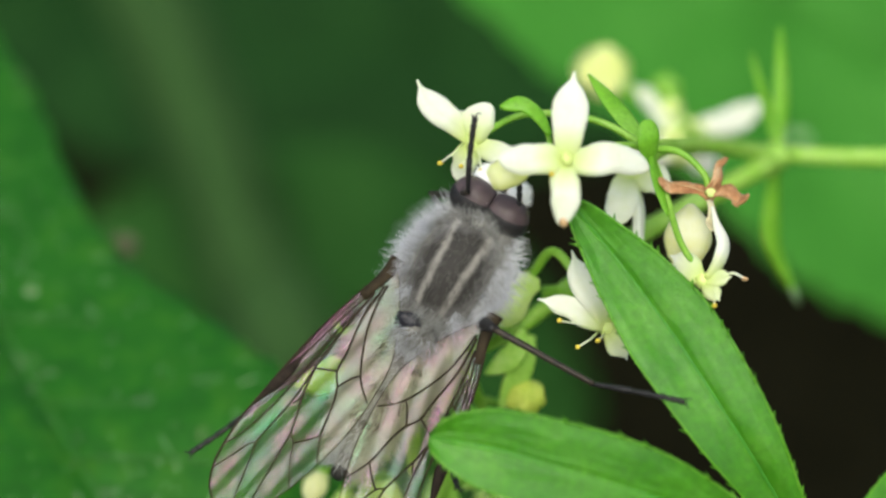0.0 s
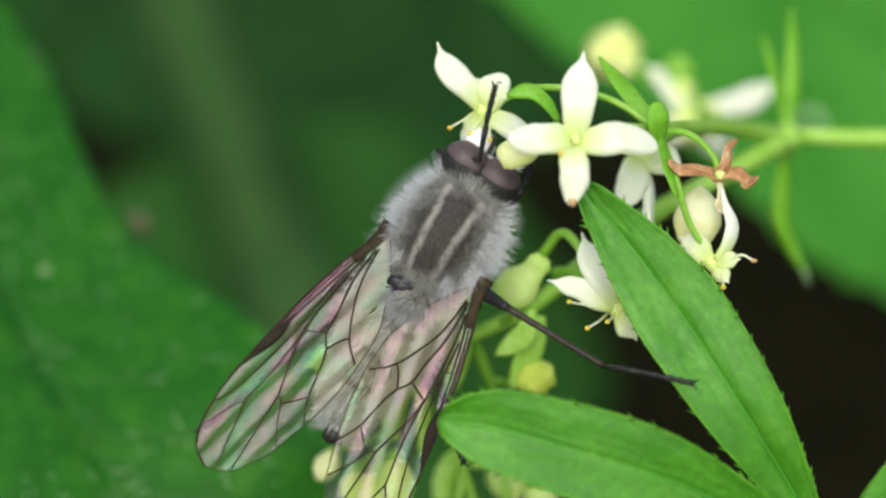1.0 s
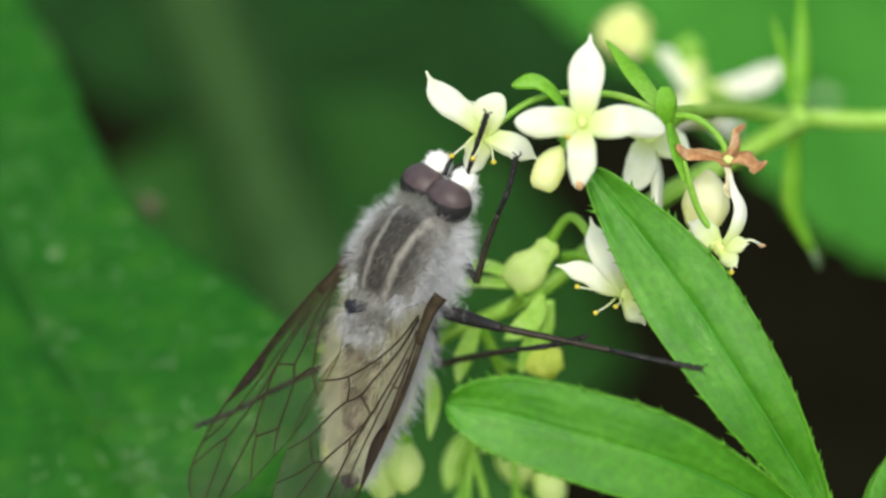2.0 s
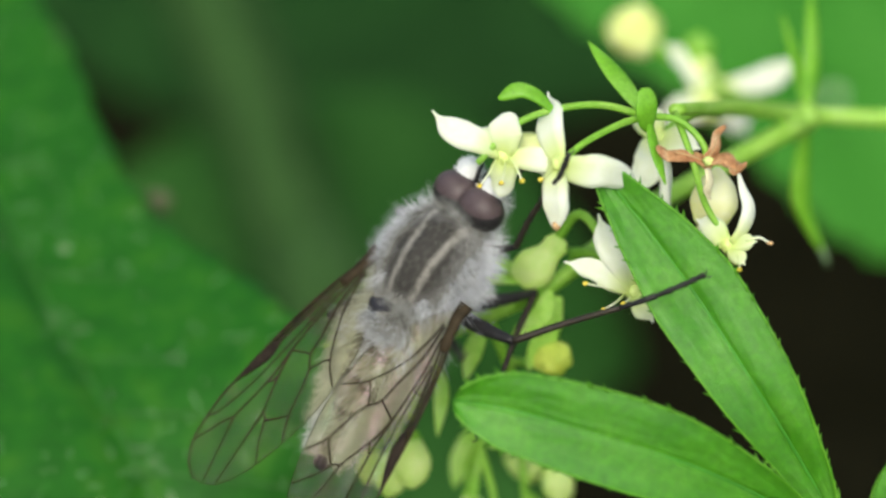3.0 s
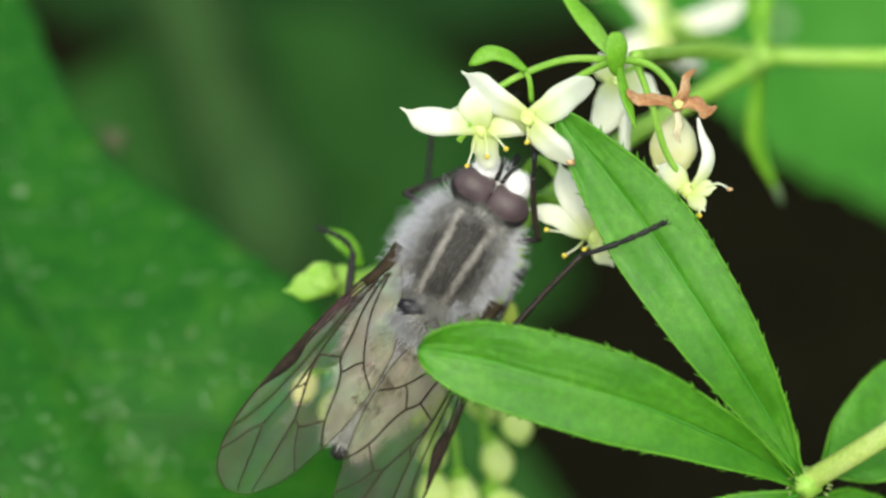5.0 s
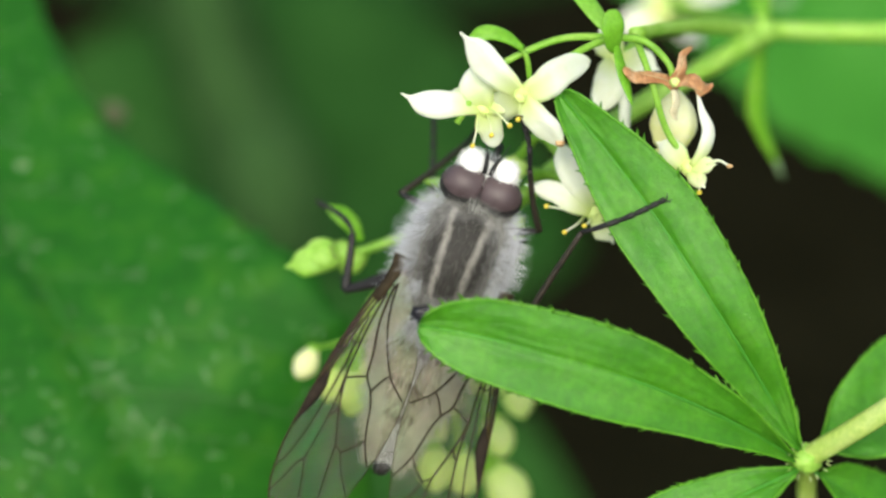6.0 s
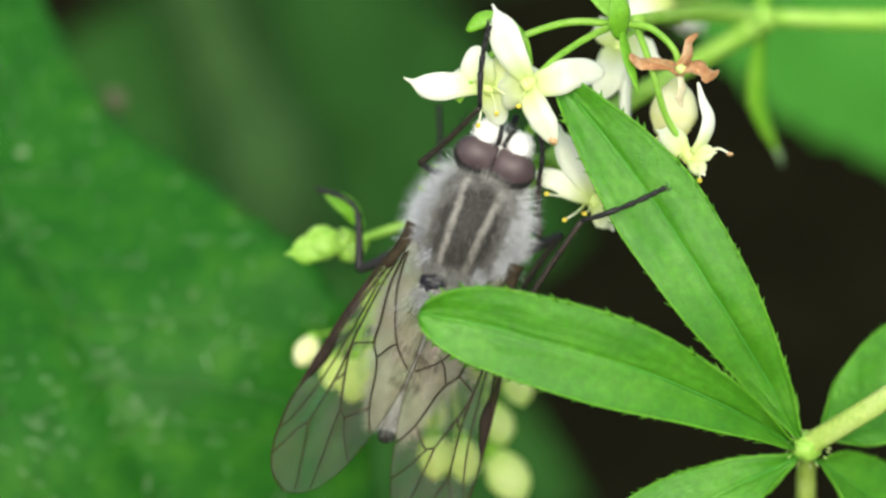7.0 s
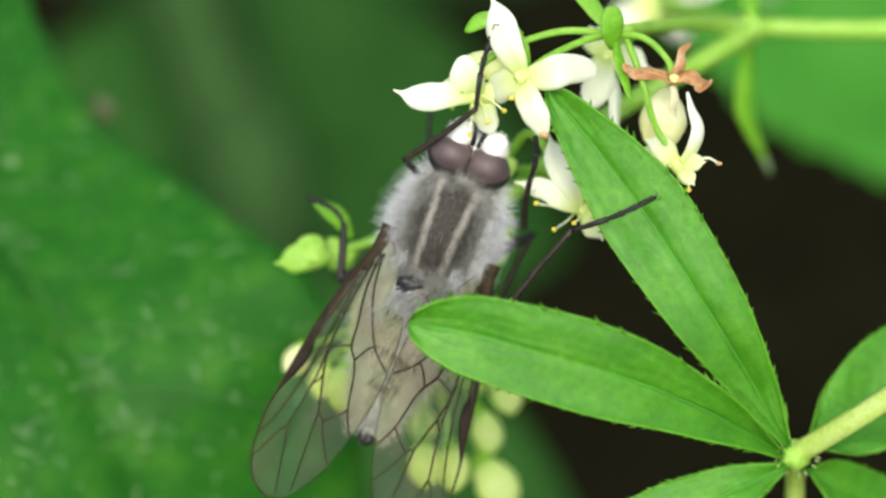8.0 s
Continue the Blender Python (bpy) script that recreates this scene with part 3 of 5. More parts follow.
flower((5.0, -1.1, -2.6), [((-1.15, 2.15, 0.2), 0.50, 0.36, (0.3, 0.1, 1), 0.2, 0.2), ((-2.0, 0.82, 0.3), 0.36, 0.30, (0, 0.3, 1), 0.2, 0.2),
                                        ((0.9, 1.3, -0.4), 0.45, 0.3, (0, 0, 1), 0.1, 0.1), ((0.5, -0.9, 0.1), 0.4, 0.3, (0, 0, 1), 0.1, 0.2)], M_PETAL,
                    stamens=(((-0.2, 0, 0.1), (-1.5, 0.25, 0.7)), ((-0.1, -0.1, 0.1), (-0.35, -0.35, 0.9)), ((-0.3, -0.1, 0.1), (-0.95, -0.55, 0.8))))
right_flower = flower((7.75, 0.35, -0.8), [((-0.9, 0.7, -0.5), 0.4, 0.3, (0, 0, 1), 0.1, 0.2),
                                           ((0.75, 0.05, 0.3), 0.30, 0.24, (0, 0.4, 1), 0.2, 0.1), ((0.45, -0.55, 0.3), 0.28, 0.24, (0, 0, 1), 0.1, 0.1)], M_PETAL,
                      stamens=(((0.2, -0.2, 0.2), (0.28, -0.75, 0.4)),))
part("petal", loft(smooth_path([(0.1, 0.05, 0.1), (0.44, 0.55, 0.2), (0.56, 1.12, 0.3), (0.36, 1.68, 0.4), (0.22, 2.2, 0.5)], 22), lambda u: 0.32 * profile([(0, 0.5), (0.35, 1), (0.62, 0.62), (0.85, 0.30), (1, 0.12)], u),
                   lambda u: 0.16 * profile([(0, 0.6), (0.4, 1), (1, 0.3)], u), (0.9, -0.3, 0.7), 12), M_PETAL, right_flower, "long curled petal")
part("style", tube([(0.5, 0.1, 0.3), (0.85, 0.22, 0.4), (1.15, 0.08, 0.4)], 0.05, 0.035, 8, 6), M_PETAL, right_flower)
part("stigma", ball((1.2, 0.05, 0.4), 0.11, 0.07, 0.08, 8, 6), M_TIP, right_flower, "brown stigma")
pale_bud = flower((7.32, 0.72, -2.2), [((-0.42, 1.15, 0.35), 0.34, 0.4, (0, 0, 1), 0.1, 0.1), ((-0.6, -0.2, 0.3), 0.3, 0.3, (0, 0, 1), 0.1, 0.1)], M_IVORY)
part("bud", loft(smooth_path([(0.0, 0.05, 0), (0.06, 0.7, 0.16), (0.14, 1.35, 0.18), (0.2, 2.0, 0.1)], 22), lambda u: 0.74 * profile([(0, 0.35), (0.2, 0.78), (0.45, 1.0), (0.72, 0.80), (0.92, 0.36), (1, 0.12)], u),
                 lambda u: 0.62 * profile([(0, 0.35), (0.2, 0.78), (0.45, 1.0), (0.72, 0.80), (0.92, 0.36), (1, 0.12)], u), (0, 0, 1), 18, groove=0.25), M_IVORY, pale_bud, "plump ivory bud")
flower((5.80, 3.70, -3.9), [((0.15, -2.3, 0.9), 0.24, 0.3, (1.0, 0.1, 0.5), 0.1, 0.1, 0, BLUNT), ((-0.75, -1.5, 0.8), 0.5, 0.36, (0, 0.4, 1), 0.2, 0.2, 0, BLUNT),
                                         ((1.2, -0.4, 0.3), 0.5, 0.36, (0, 0.3, 1), 0.2, 0.2), ((-0.5, 0.9, -0.4), 0.5, 0.36, (0, 0, 1), 0.2, 0.2)], M_PETAL)
flower((9.0, 6.0, -20), [((2.9, 1.55, 0.2), 0.52, 0.3, (0, 0.3, 1), 0.1, 0.1), ((-1.9, 1.9, 0), 0.46, 0.3, (0, 0.3, 1), 0.1, 0.1),
                                      ((-2.0, -0.9, 0), 0.6, 0.4, (0, 0.3, 1), 0.1, 0.1), ((1.2, -1.2, 0), 0.6, 0.4, (0, 0.3, 1), 0.1, 0.1)], M_PETAL, heart=0.9)
flower((6.0, 8.75, -22), [((-0.3, 0.35, 0.9), 1.0, 0.9, (0, 0, 1), 0.0, 0.0), ((0.9, -0.4, 0.4), 0.75, 0.8, (0, 0, 1), 0.0, 0.0)], M_LEMON, heart=0.98, heart_mat=M_LEMON, name="flower_bud")
flower((8.4, 7.2, -20), [((0.0, 1.3, 0.2), 0.55, 0.5, (0, 0, 1), 0.0, 0.0)], M_BRACT, heart=0.5, name="flower_bud")
bed("flower_stalk", tube([(6.3, 8.5, -22), (7.4, 7.8, -21.4), (8.6, 6.8, -20.2), (9.6, 5.9, -18), (11.4, 5.0, -12.2)], 0.26, 0.24, 24, 8), M_STALK)
bed("flower_stalk", tube([(9.0, 5.9, -20), (9.8, 5.6, -17), (11.3, 5.0, -12.2)], 0.3, 0.24, 16, 8), M_STALK)
bed("flower_stalk", tube([(8.0, 4.7, -6.4), (7.0, 4.6, -5.4), (5.85, 3.72, -4.0)], 0.2, 0.16, 12, 8), M_STALK)
bed("flower_stalk", tube([(3.2, 0.1, -5.4), (4.0, 0.0, -4.0), (4.95, -1.0, -2.8)], 0.2, 0.2, 14, 8), M_STALK)

# withered flower with four shrivelled petals
F5_HOME = V(7.92, 2.95, -0.6)
withered = flower(F5_HOME, [((-1.45, 0.26, 0.1), 0.25, 0.09, (0.1, 0.8, 1), 0.5, 0.16, 0.14, FRAYED), ((0.36, 0.98, -0.1), 0.24, 0.08, (0.9, 0, 1), 0.4, 0.2, 0.14, TAPER),
                            ((0.98, -0.48, 0.2), 0.27, 0.12, (0, 0.8, 1), 0.9, 0.5, 0.2, FRAYED)], M_DRY, heart=0.24, heart_mat=M_DRY,
                  name="withered_flower", label="withered flower with four shrivelled brown petals")
part("petal", petal_mesh((-0.16, -1.05, 0.1), 0.16, 0.07, (0.8, 0.1, 1), 0.4, 0.15, 0.16, FRAYED), M_DRY_PALE, withered, "pale papery petal")
for tip, r in (((-0.75, 0.20, 0.16), 0.030), ((0.22, 0.55, 0.06), 0.026), ((0.55, -0.20, 0.30), 0.028)):
    part("petal_fold", tube([Vector(tip) * 0.25 + V(0, 0, 0.12), Vector(tip) * 0.8 + V(0, 0.02, 0.16), Vector(tip) * 1.5 + V(0, 0, 0.10)], r, r * 0.5, 10, 6), M_TIP, withered, "dark crease of a shrivelled petal")
part("ovary", ball((0.02, 0.0, 0.22), 0.17, 0.15, 0.14, 10, 7, wobble=0.4), M_HEART, withered, "yellowish green ovary")

# bracts, stalks and buds at the fork of the flowering stem
FORK = V(6.15, 4.35, -1.2)


def bract(path, half, normal=(0, 0, 1), mat=None, shape=None):
    return bed("bract", loft(smooth_path(path, 16), lambda u: half * profile(shape or [(0, 0.3), (0.35, 0.9), (0.6, 1), (0.85, 0.6), (1, 0.08)], u), lambda u: 0.09 * (1 - 0.6 * u), normal, 10, 0.9), mat or M_BRACT)


round_bract = bract([FORK + V(0.0, -0.45, 0.3), FORK + V(-0.06, 0.2, 0.75), FORK + V(-0.10, 0.80, 0.8)], 0.40, (0.5, 0.1, 1), shape=[(0, 0.35), (0.22, 0.85), (0.5, 1), (0.8, 0.85), (0.93, 0.6), (1, 0.3)])
long_bract = bract([FORK + V(-0.1, 0.1, -0.4), FORK + V(-0.7, 1.0, -0.7), FORK + V(-1.75, 2.35, -1.2)], 0.36, (0.5, 0.5, 1))
hang_bract = bract([FORK + V(0.05, -0.1, 0.2), FORK + V(0.15, -0.9, 0.8), FORK + V(0.5, -2.1, 0.9)], 0.22, (0.8, 0, 1))
bed("flower_stalk", tube([FORK, FORK + V(0.45, -1.4, 0.7), FORK + V(0.9, -2.8, 0.4), V(7.7, 0.55, -0.9)], 0.11, 0.10, 20, 8), M_STALK)
stalk_b = bed("flower_stalk", tube([FORK, FORK + V(0.9, -0.15, 0.5), FORK + V(1.6, -0.8, 0.6), F5_HOME], 0.12, 0.10, 16, 8), M_STALK)


def keyed_stalk(a, b, sag, r0=0.12, r1=0.10):
    """A stalk in its own space, from the origin along +y, arched upwards."""
    ln = (Vector(b) - Vector(a)).length
    ob = part("flower_stalk", tube([(0, 0, 0), (0, ln * 0.3, sag * 0.8), (0, ln * 0.7, sag * 0.9), (0, ln, 0)], r0, r1, 18, 8), M_STALK, bedstraw)
    return ob


stalk_1 = keyed_stalk(FORK, F1_HOME, 0.25)
stalk_2 = keyed_stalk(FORK, F2_HOME, 1.0)
# the small bract where the long stalk ends, with the short stalk of the front flower
arc_bract = part("bract", loft(smooth_path([(0.1, -0.05, 0), (-0.45, 0.32, 0.05), (-1.05, 0.42, 0.1), (-1.6, 0.05, 0.05)], 16), lambda u: 0.26 * profile([(0, 0.3), (0.4, 0.9), (0.7, 1), (0.93, 0.5), (1, 0.1)], u) + 0.02,
                               lambda u: 0.09, (0.2, 0.6, 1), 10), M_BRACT, bedstraw)
part("stalk", tube([(0, 0, -0.2), (0.22, -0.3, -0.25), (0.33, -0.95, -0.5)], 0.08, 0.09, 10, 7), M_STALK, arc_bract)


# lower buds hanging behind the leaves, and the cluster beside the fly
def bud_at(c, way, size, mat=None, name="flower_bud"):
    way = Vector(way).normalized()
    p = smooth_path([(0, 0, 0), way * size * 0.5 + V(0.03, 0, 0.05), way * size], 18)
    sh = [(0, 0.35), (0.2, 0.72), (0.5, 1.0), (0.78, 0.80), (0.92, 0.42), (1, 0.10)]
    ob = part(name, loft(p, lambda u: size * 0.36 * profile(sh, u), lambda u: size * 0.34 * profile(sh, u), (0, 0, 1), 14), mat or M_BUD, bedstraw)
    ob.matrix_basis = Matrix.Translation((Vector(c) - ROOT) * MM)
    part("calyx", ball(way * 0.08, size * 0.2, size * 0.2, size * 0.2, 8, 6, wobble=0.3), M_STALK, ob)
    return ob


for c, tip in (((-1.94, -5.85, -6.4), (-1.92, -7.55, -6.2)), ((-2.5, -6.3, -7), (-2.72, -7.9, -7)), ((1.34, -5.9, -11), (2.1, -7.7, -11)),
               ((2.5, -6.2, -11), (3.3, -7.7, -11)), ((2.62, -6.9, -10), (3.1, -8.35, -10)), ((1.95, -8.2, -10), (2.43, -9.7, -10)), ((1.95, -9.9, -10), (3.1, -11.6, -10)),
               ((0.0, -9.0, -8), (0.1, -10.6, -8)), ((0.9, -9.2, -8.6), (1.1, -10.8, -8.6)), ((-3.2, -6.35, -8), (-3.5, -7.55, -8)), ((-0.1, -7.9, -9), (0.1, -9.2, -9))):
    bud_at(c, Vector(tip) - Vector(c), (Vector(tip) - Vector(c)).length)
bud_at((-3.92, -5.72, -7.6), (-0.66, -1.12, 0.1), 1.15, M_IVORY)
# the swollen ovary behind the leaf with its pair of narrow bracts
bed("ovary", loft(smooth_path([(2.80, 0.56, -4.1), (2.54, 0.22, -4.2), (2.10, -0.26, -4.4), (1.72, -0.60, -4.7), (1.50, -0.84, -4.9)], 26), lambda u: 0.66 * profile([(0, 0.38), (0.16, 0.62), (0.27, 0.58), (0.55, 1.0), (0.8, 0.86), (0.95, 0.5), (1, 0.2)], u),
                 lambda u: 0.52 * profile([(0, 0.38), (0.16, 0.62), (0.27, 0.58), (0.55, 1.0), (0.8, 0.86), (0.95, 0.5), (1, 0.2)], u), (0, 0, 1), 18, groove=0.3), M_BUD, "swollen yellowish green ovary")
ripe_bud = bed("flower_bud", ball((2.60, -3.30, -6.0), 0.62, 0.58, 0.56, 26, 18, wobble=0.25), M_YOLK, "yellow ripening bud")
bed("flower_stalk", tube([(4.9, -0.9, -2.9), (3.51, 1.25, -3.4), (2.71, 0.61, -4.2)], 0.15, 0.17, 14, 8), M_STALK)
bed("flower_stalk", tube([(1.8, -1.0, -4.6), (1.75, -1.3, -5.1), (1.4, -1.6, -5.6)], 0.17, 0.15, 8, 8), M_STALK)
for path, half, nrm in (([(1.95, -0.75, -5), (0.9, -0.25, -5.0), (-0.32, -0.14, -5.4)], 0.26, (0.1, 0.8, 1)), ([(1.9, -0.85, -5), (0.75, -0.72, -5.0), (-0.48, -0.76, -5.4)], 0.24, (0.1, 0.8, 1)),
                        ([(2.5, -1.1, -5), (2.2, -1.9, -5), (1.3, -2.55, -5.2)], 0.40, (0.4, 0.2, 1)), ([(2.8, -1.3, -5.4), (2.4, -2.5, -5.6), (1.8, -3.7, -6)], 0.46, (0.5, 0, 1)),
                        ([(-1.34, -3.3, -6.2), (-0.97, -4.3, -6), (-1.08, -5.8, -6)], 0.28, (0.5, 0, 1)), ([(-1.6, -3.6, -6.4), (-2.0, -4.3, -6.4), (-2.3, -5.3, -6.4)], 0.24, (0.5, 0, 1)),
                        ([(0.3, -5.6, -10), (-0.25, -6.6, -10), (-0.6, -7.8, -10)], 0.42, (0.4, 0.2, 1)), ([(0.5, -2.0, -5.8), (0.1, -2.9, -5.8), (-0.2, -4.0, -6)], 0.34, (0.4, 0.2, 1)),
                        ([(1.6, -4.6, -9), (1.2, -5.6, -9), (0.6, -6.4, -9)], 0.45, (0.3, 0.3, 1))):
    bract(path, half, nrm, M_GREENBUD)
for pts, r in (([(0.5, -1.95, -5.8), (1.2, -3.6, -7.4), (1.6, -5.0, -9.4), (2.5, -6.6, -10.2)], 0.2), ([(1.5, -4.6, -9), (1.3, -5.4, -10.4), (1.34, -5.9, -11)], 0.16), ([(1.6, -5.0, -9.4), (1.7, -7.0, -9.8), (2.0, -9.9, -10)], 0.16),
               ([(1.2, -3.4, -7.2), (1.7, -3.5, -7.8), (2.2, -3.5, -8)], 0.15), ([(-1.52, -3.6, -6.3), (-2.2, -5.0, -7), (-2.5, -6.3, -7)], 0.14), ([(-1.52, -3.6, -6.3), (-1.85, -4.8, -7.4), (-2.5, -5.7, -7.9), (-3.2, -6.4, -8)], 0.12),
               ([(-1.80, -4.7, -7.2), (-2.6, -5.35, -8), (-3.2, -5.6, -7.9), (-3.92, -5.72, -7.6)], 0.07), ([(1.2, -4.0, -8), (0.3, -6.4, -8.4), (0.0, -9.0, -8)], 0.16), ([(0.3, -6.4, -8.4), (0.7, -7.8, -8.6), (0.9, -9.2, -8.6)], 0.14),
               ([(0.3, -6.0, -8.4), (-0.1, -7.0, -9), (-0.1, -7.9, -9)], 0.13), ([(0.7, -4.8, -8.2), (0.5, -5.2, -9), (0.3, -5.6, -10)], 0.14)):
    bed("flower_stalk", tube(pts, r, r * 0.75, 16, 7), M_STALK)
# the green bud beside the fly, on its own side stalk
flower((-2.9, -2.48, -6), [((-1.75, -0.42, 0.2), 0.46, 0.5, (0, 0, 1), 0.1, 0.1), ((-1.25, 0.15, 0.1), 0.40, 0.42, (0, 0, 1), 0.2, 0.2), ((-1.2, -0.62, 0.1), 0.38, 0.42, (0, 0, 1), 0.2, 0.2), ((-0.9, -0.2, 0.5), 0.44, 0.4, (0, 0, 1), 0.1, 0.3, 0, BLUNT)],
       M_GREENBUD, heart=0.40, heart_mat=M_GREENBUD, name="flower_bud", label="green half-open bud")
bud_at((-2.2, -2.55, -6.2), (-0.9, -0.55, 0.1), 1.0, M_GREENBUD)
bract([(-2.3, -2.1, -6), (-2.75, -1.4, -5.8), (-3.5, -0.95, -5.7)], 0.34, (0.3, 0.5, 1))
bed("flower_stalk", tube([(0.5, -1.95, -5.8), (-0.9, -2.0, -6.0), (-2.2, -2.4, -6.1), (-2.75, -2.45, -6)], 0.17, 0.14, 16, 7), M_STALK)


# ---- the fly (its own axes: x to its right side, y to its head, z to its back) ----
def thorax_material():
    m, n, l, p = material("thorax_cuticle")
    tc = n.new("ShaderNodeTexCoord")
    sx = n.new("ShaderNodeSeparateXYZ")
    l.new(tc.outputs["Object"], sx.inputs[0])
    ab = n.new("ShaderNodeMath")
    ab.operation = "ABSOLUTE"
    l.new(sx.outputs[0], ab.inputs[0])
    wob = n.new("ShaderNodeMath")
    wob.operation = "MULTIPLY_ADD"
    l.new(noise_node(n, l, 1800, 3, 0.6), wob.inputs[0])
    wob.inputs[1].default_value = 0.00026
    bow = n.new("ShaderNodeMath")
    bow.operation = "MULTIPLY_ADD"
    bow.inputs[1].default_value = -0.06
    l.new(sx.outputs[1], bow.inputs[0])
    l.new(ab.outputs[0], bow.inputs[2])
    l.new(bow.outputs[0], wob.inputs[2])
    sc = n.new("ShaderNodeMath")
    sc.operation = "MULTIPLY"
    sc.inputs[1].default_value = 500.0
    l.new(wob.outputs[0], sc.inputs[0])
    dark, pale, grey = (0.020, 0.018, 0.015), (0.21, 0.20, 0.18), (0.28, 0.275, 0.27)
    bands = ramp(n, l, sc.outputs[0], [(0.0, dark), (0.235, dark), (0.29, pale), (0.325, pale), (0.39, dark), (1.0, dark)])
    oval = n.new("ShaderNodeVectorMath")
    oval.operation = "MULTIPLY"
    oval.inputs[1].default_value = (630, 440, 0)
    l.new(tc.outputs["Object"], oval.inputs[0])
    reach = n.new("ShaderNodeVectorMath")
    reach.operation = "LENGTH"
    l.new(oval.outputs[0], reach.inputs[0])
    ragged = n.new("ShaderNodeMath")
    ragged.operation = "MULTIPLY_ADD"
    ragged.inputs[1].default_value = 0.35
    l.new(noise_node(n, l, 2600, 4, 0.65), ragged.inputs[0])
    l.new(reach.outputs["Value"], ragged.inputs[2])
    bands = mix(n, l, "MIX", ramp(n, l, ragged.outputs[0], [(0.70, (0, 0, 0)), (0.88, (0.40, 0.40, 0.40)), (1.05, (1, 1, 1))]), bands, grey)
    grain = ramp(n, l, noise_node(n, l, 9000, 4, 0.7), [(0.3, (0.35, 0.35, 0.35)), (0.7, (0.65, 0.65, 0.65))])
    l.new(mix(n, l, "OVERLAY", 0.7, bands, grain), p.inputs["Base Color"])
    p.inputs["Roughness"].default_value = 0.75
    p.inputs["Sheen Weight"].default_value = 0.08
    bump(n, l, p, noise_node(n, l, 6000, 4, 0.7), 0.6, 0.00004)
    return m


def eye_material():
    m, n, l, p = material("compound_eye")
    tc = n.new("ShaderNodeTexCoord")
    vo = n.new("ShaderNodeTexVoronoi")
    vo.inputs["Scale"].default_value = 14000
    l.new(tc.outputs["Object"], vo.inputs["Vector"])
    c = ramp(n, l, noise_node(n, l, 1400, 3, 0.5), [(0.3, (0.056, 0.038, 0.042)), (0.7, (0.095, 0.070, 0.076))])
    l.new(c, p.inputs["Base Color"])
    p.inputs["Roughness"].default_value = 0.48
    p.inputs["Specular IOR Level"].default_value = 0.4
    bump(n, l, p, vo.outputs["Distance"], 0.35, 0.00002)
    return m


def abdomen_material():
    """Brownish grey rings, each darker towards its fore edge."""
    m, n, l, p = material("abdomen_cuticle")
    tone = ramp(n, l, noise_node(n, l, 1500, 5, 0.62), [(0.25, (0.150, 0.150, 0.148)), (0.55, (0.235, 0.240, 0.245)), (0.8, (0.38, 0.39, 0.405))])
    tc = n.new("ShaderNodeTexCoord")
    sx = n.new("ShaderNodeSeparateXYZ")
    l.new(tc.outputs["Object"], sx.inputs[0])
    turn = n.new("ShaderNodeMath")
    turn.operation = "MULTIPLY_ADD"
    turn.inputs[1].default_value = 880.0
    l.new(sx.outputs[1], turn.inputs[0])
    l.new(noise_node(n, l, 900, 2, 0.5), turn.inputs[2])
    ring = n.new("ShaderNodeMath")
    ring.operation = "FRACT"
    l.new(turn.outputs[0], ring.inputs[0])
    bands = ramp(n, l, ring.outputs[0], [(0.0, (1, 1, 1)), (0.55, (0.92, 0.90, 0.88)), (0.86, (0.36, 0.33, 0.30)), (0.97, (0.9, 0.9, 0.9))])
    l.new(mix(n, l, "MULTIPLY", 1.0, tone, bands), p.inputs["Base Color"])
    p.inputs["Roughness"].default_value, p.inputs["Sheen Weight"].default_value = 0.6, 0.3
    bump(n, l, p, ring.outputs[0], 0.4, 0.00005)
    return m


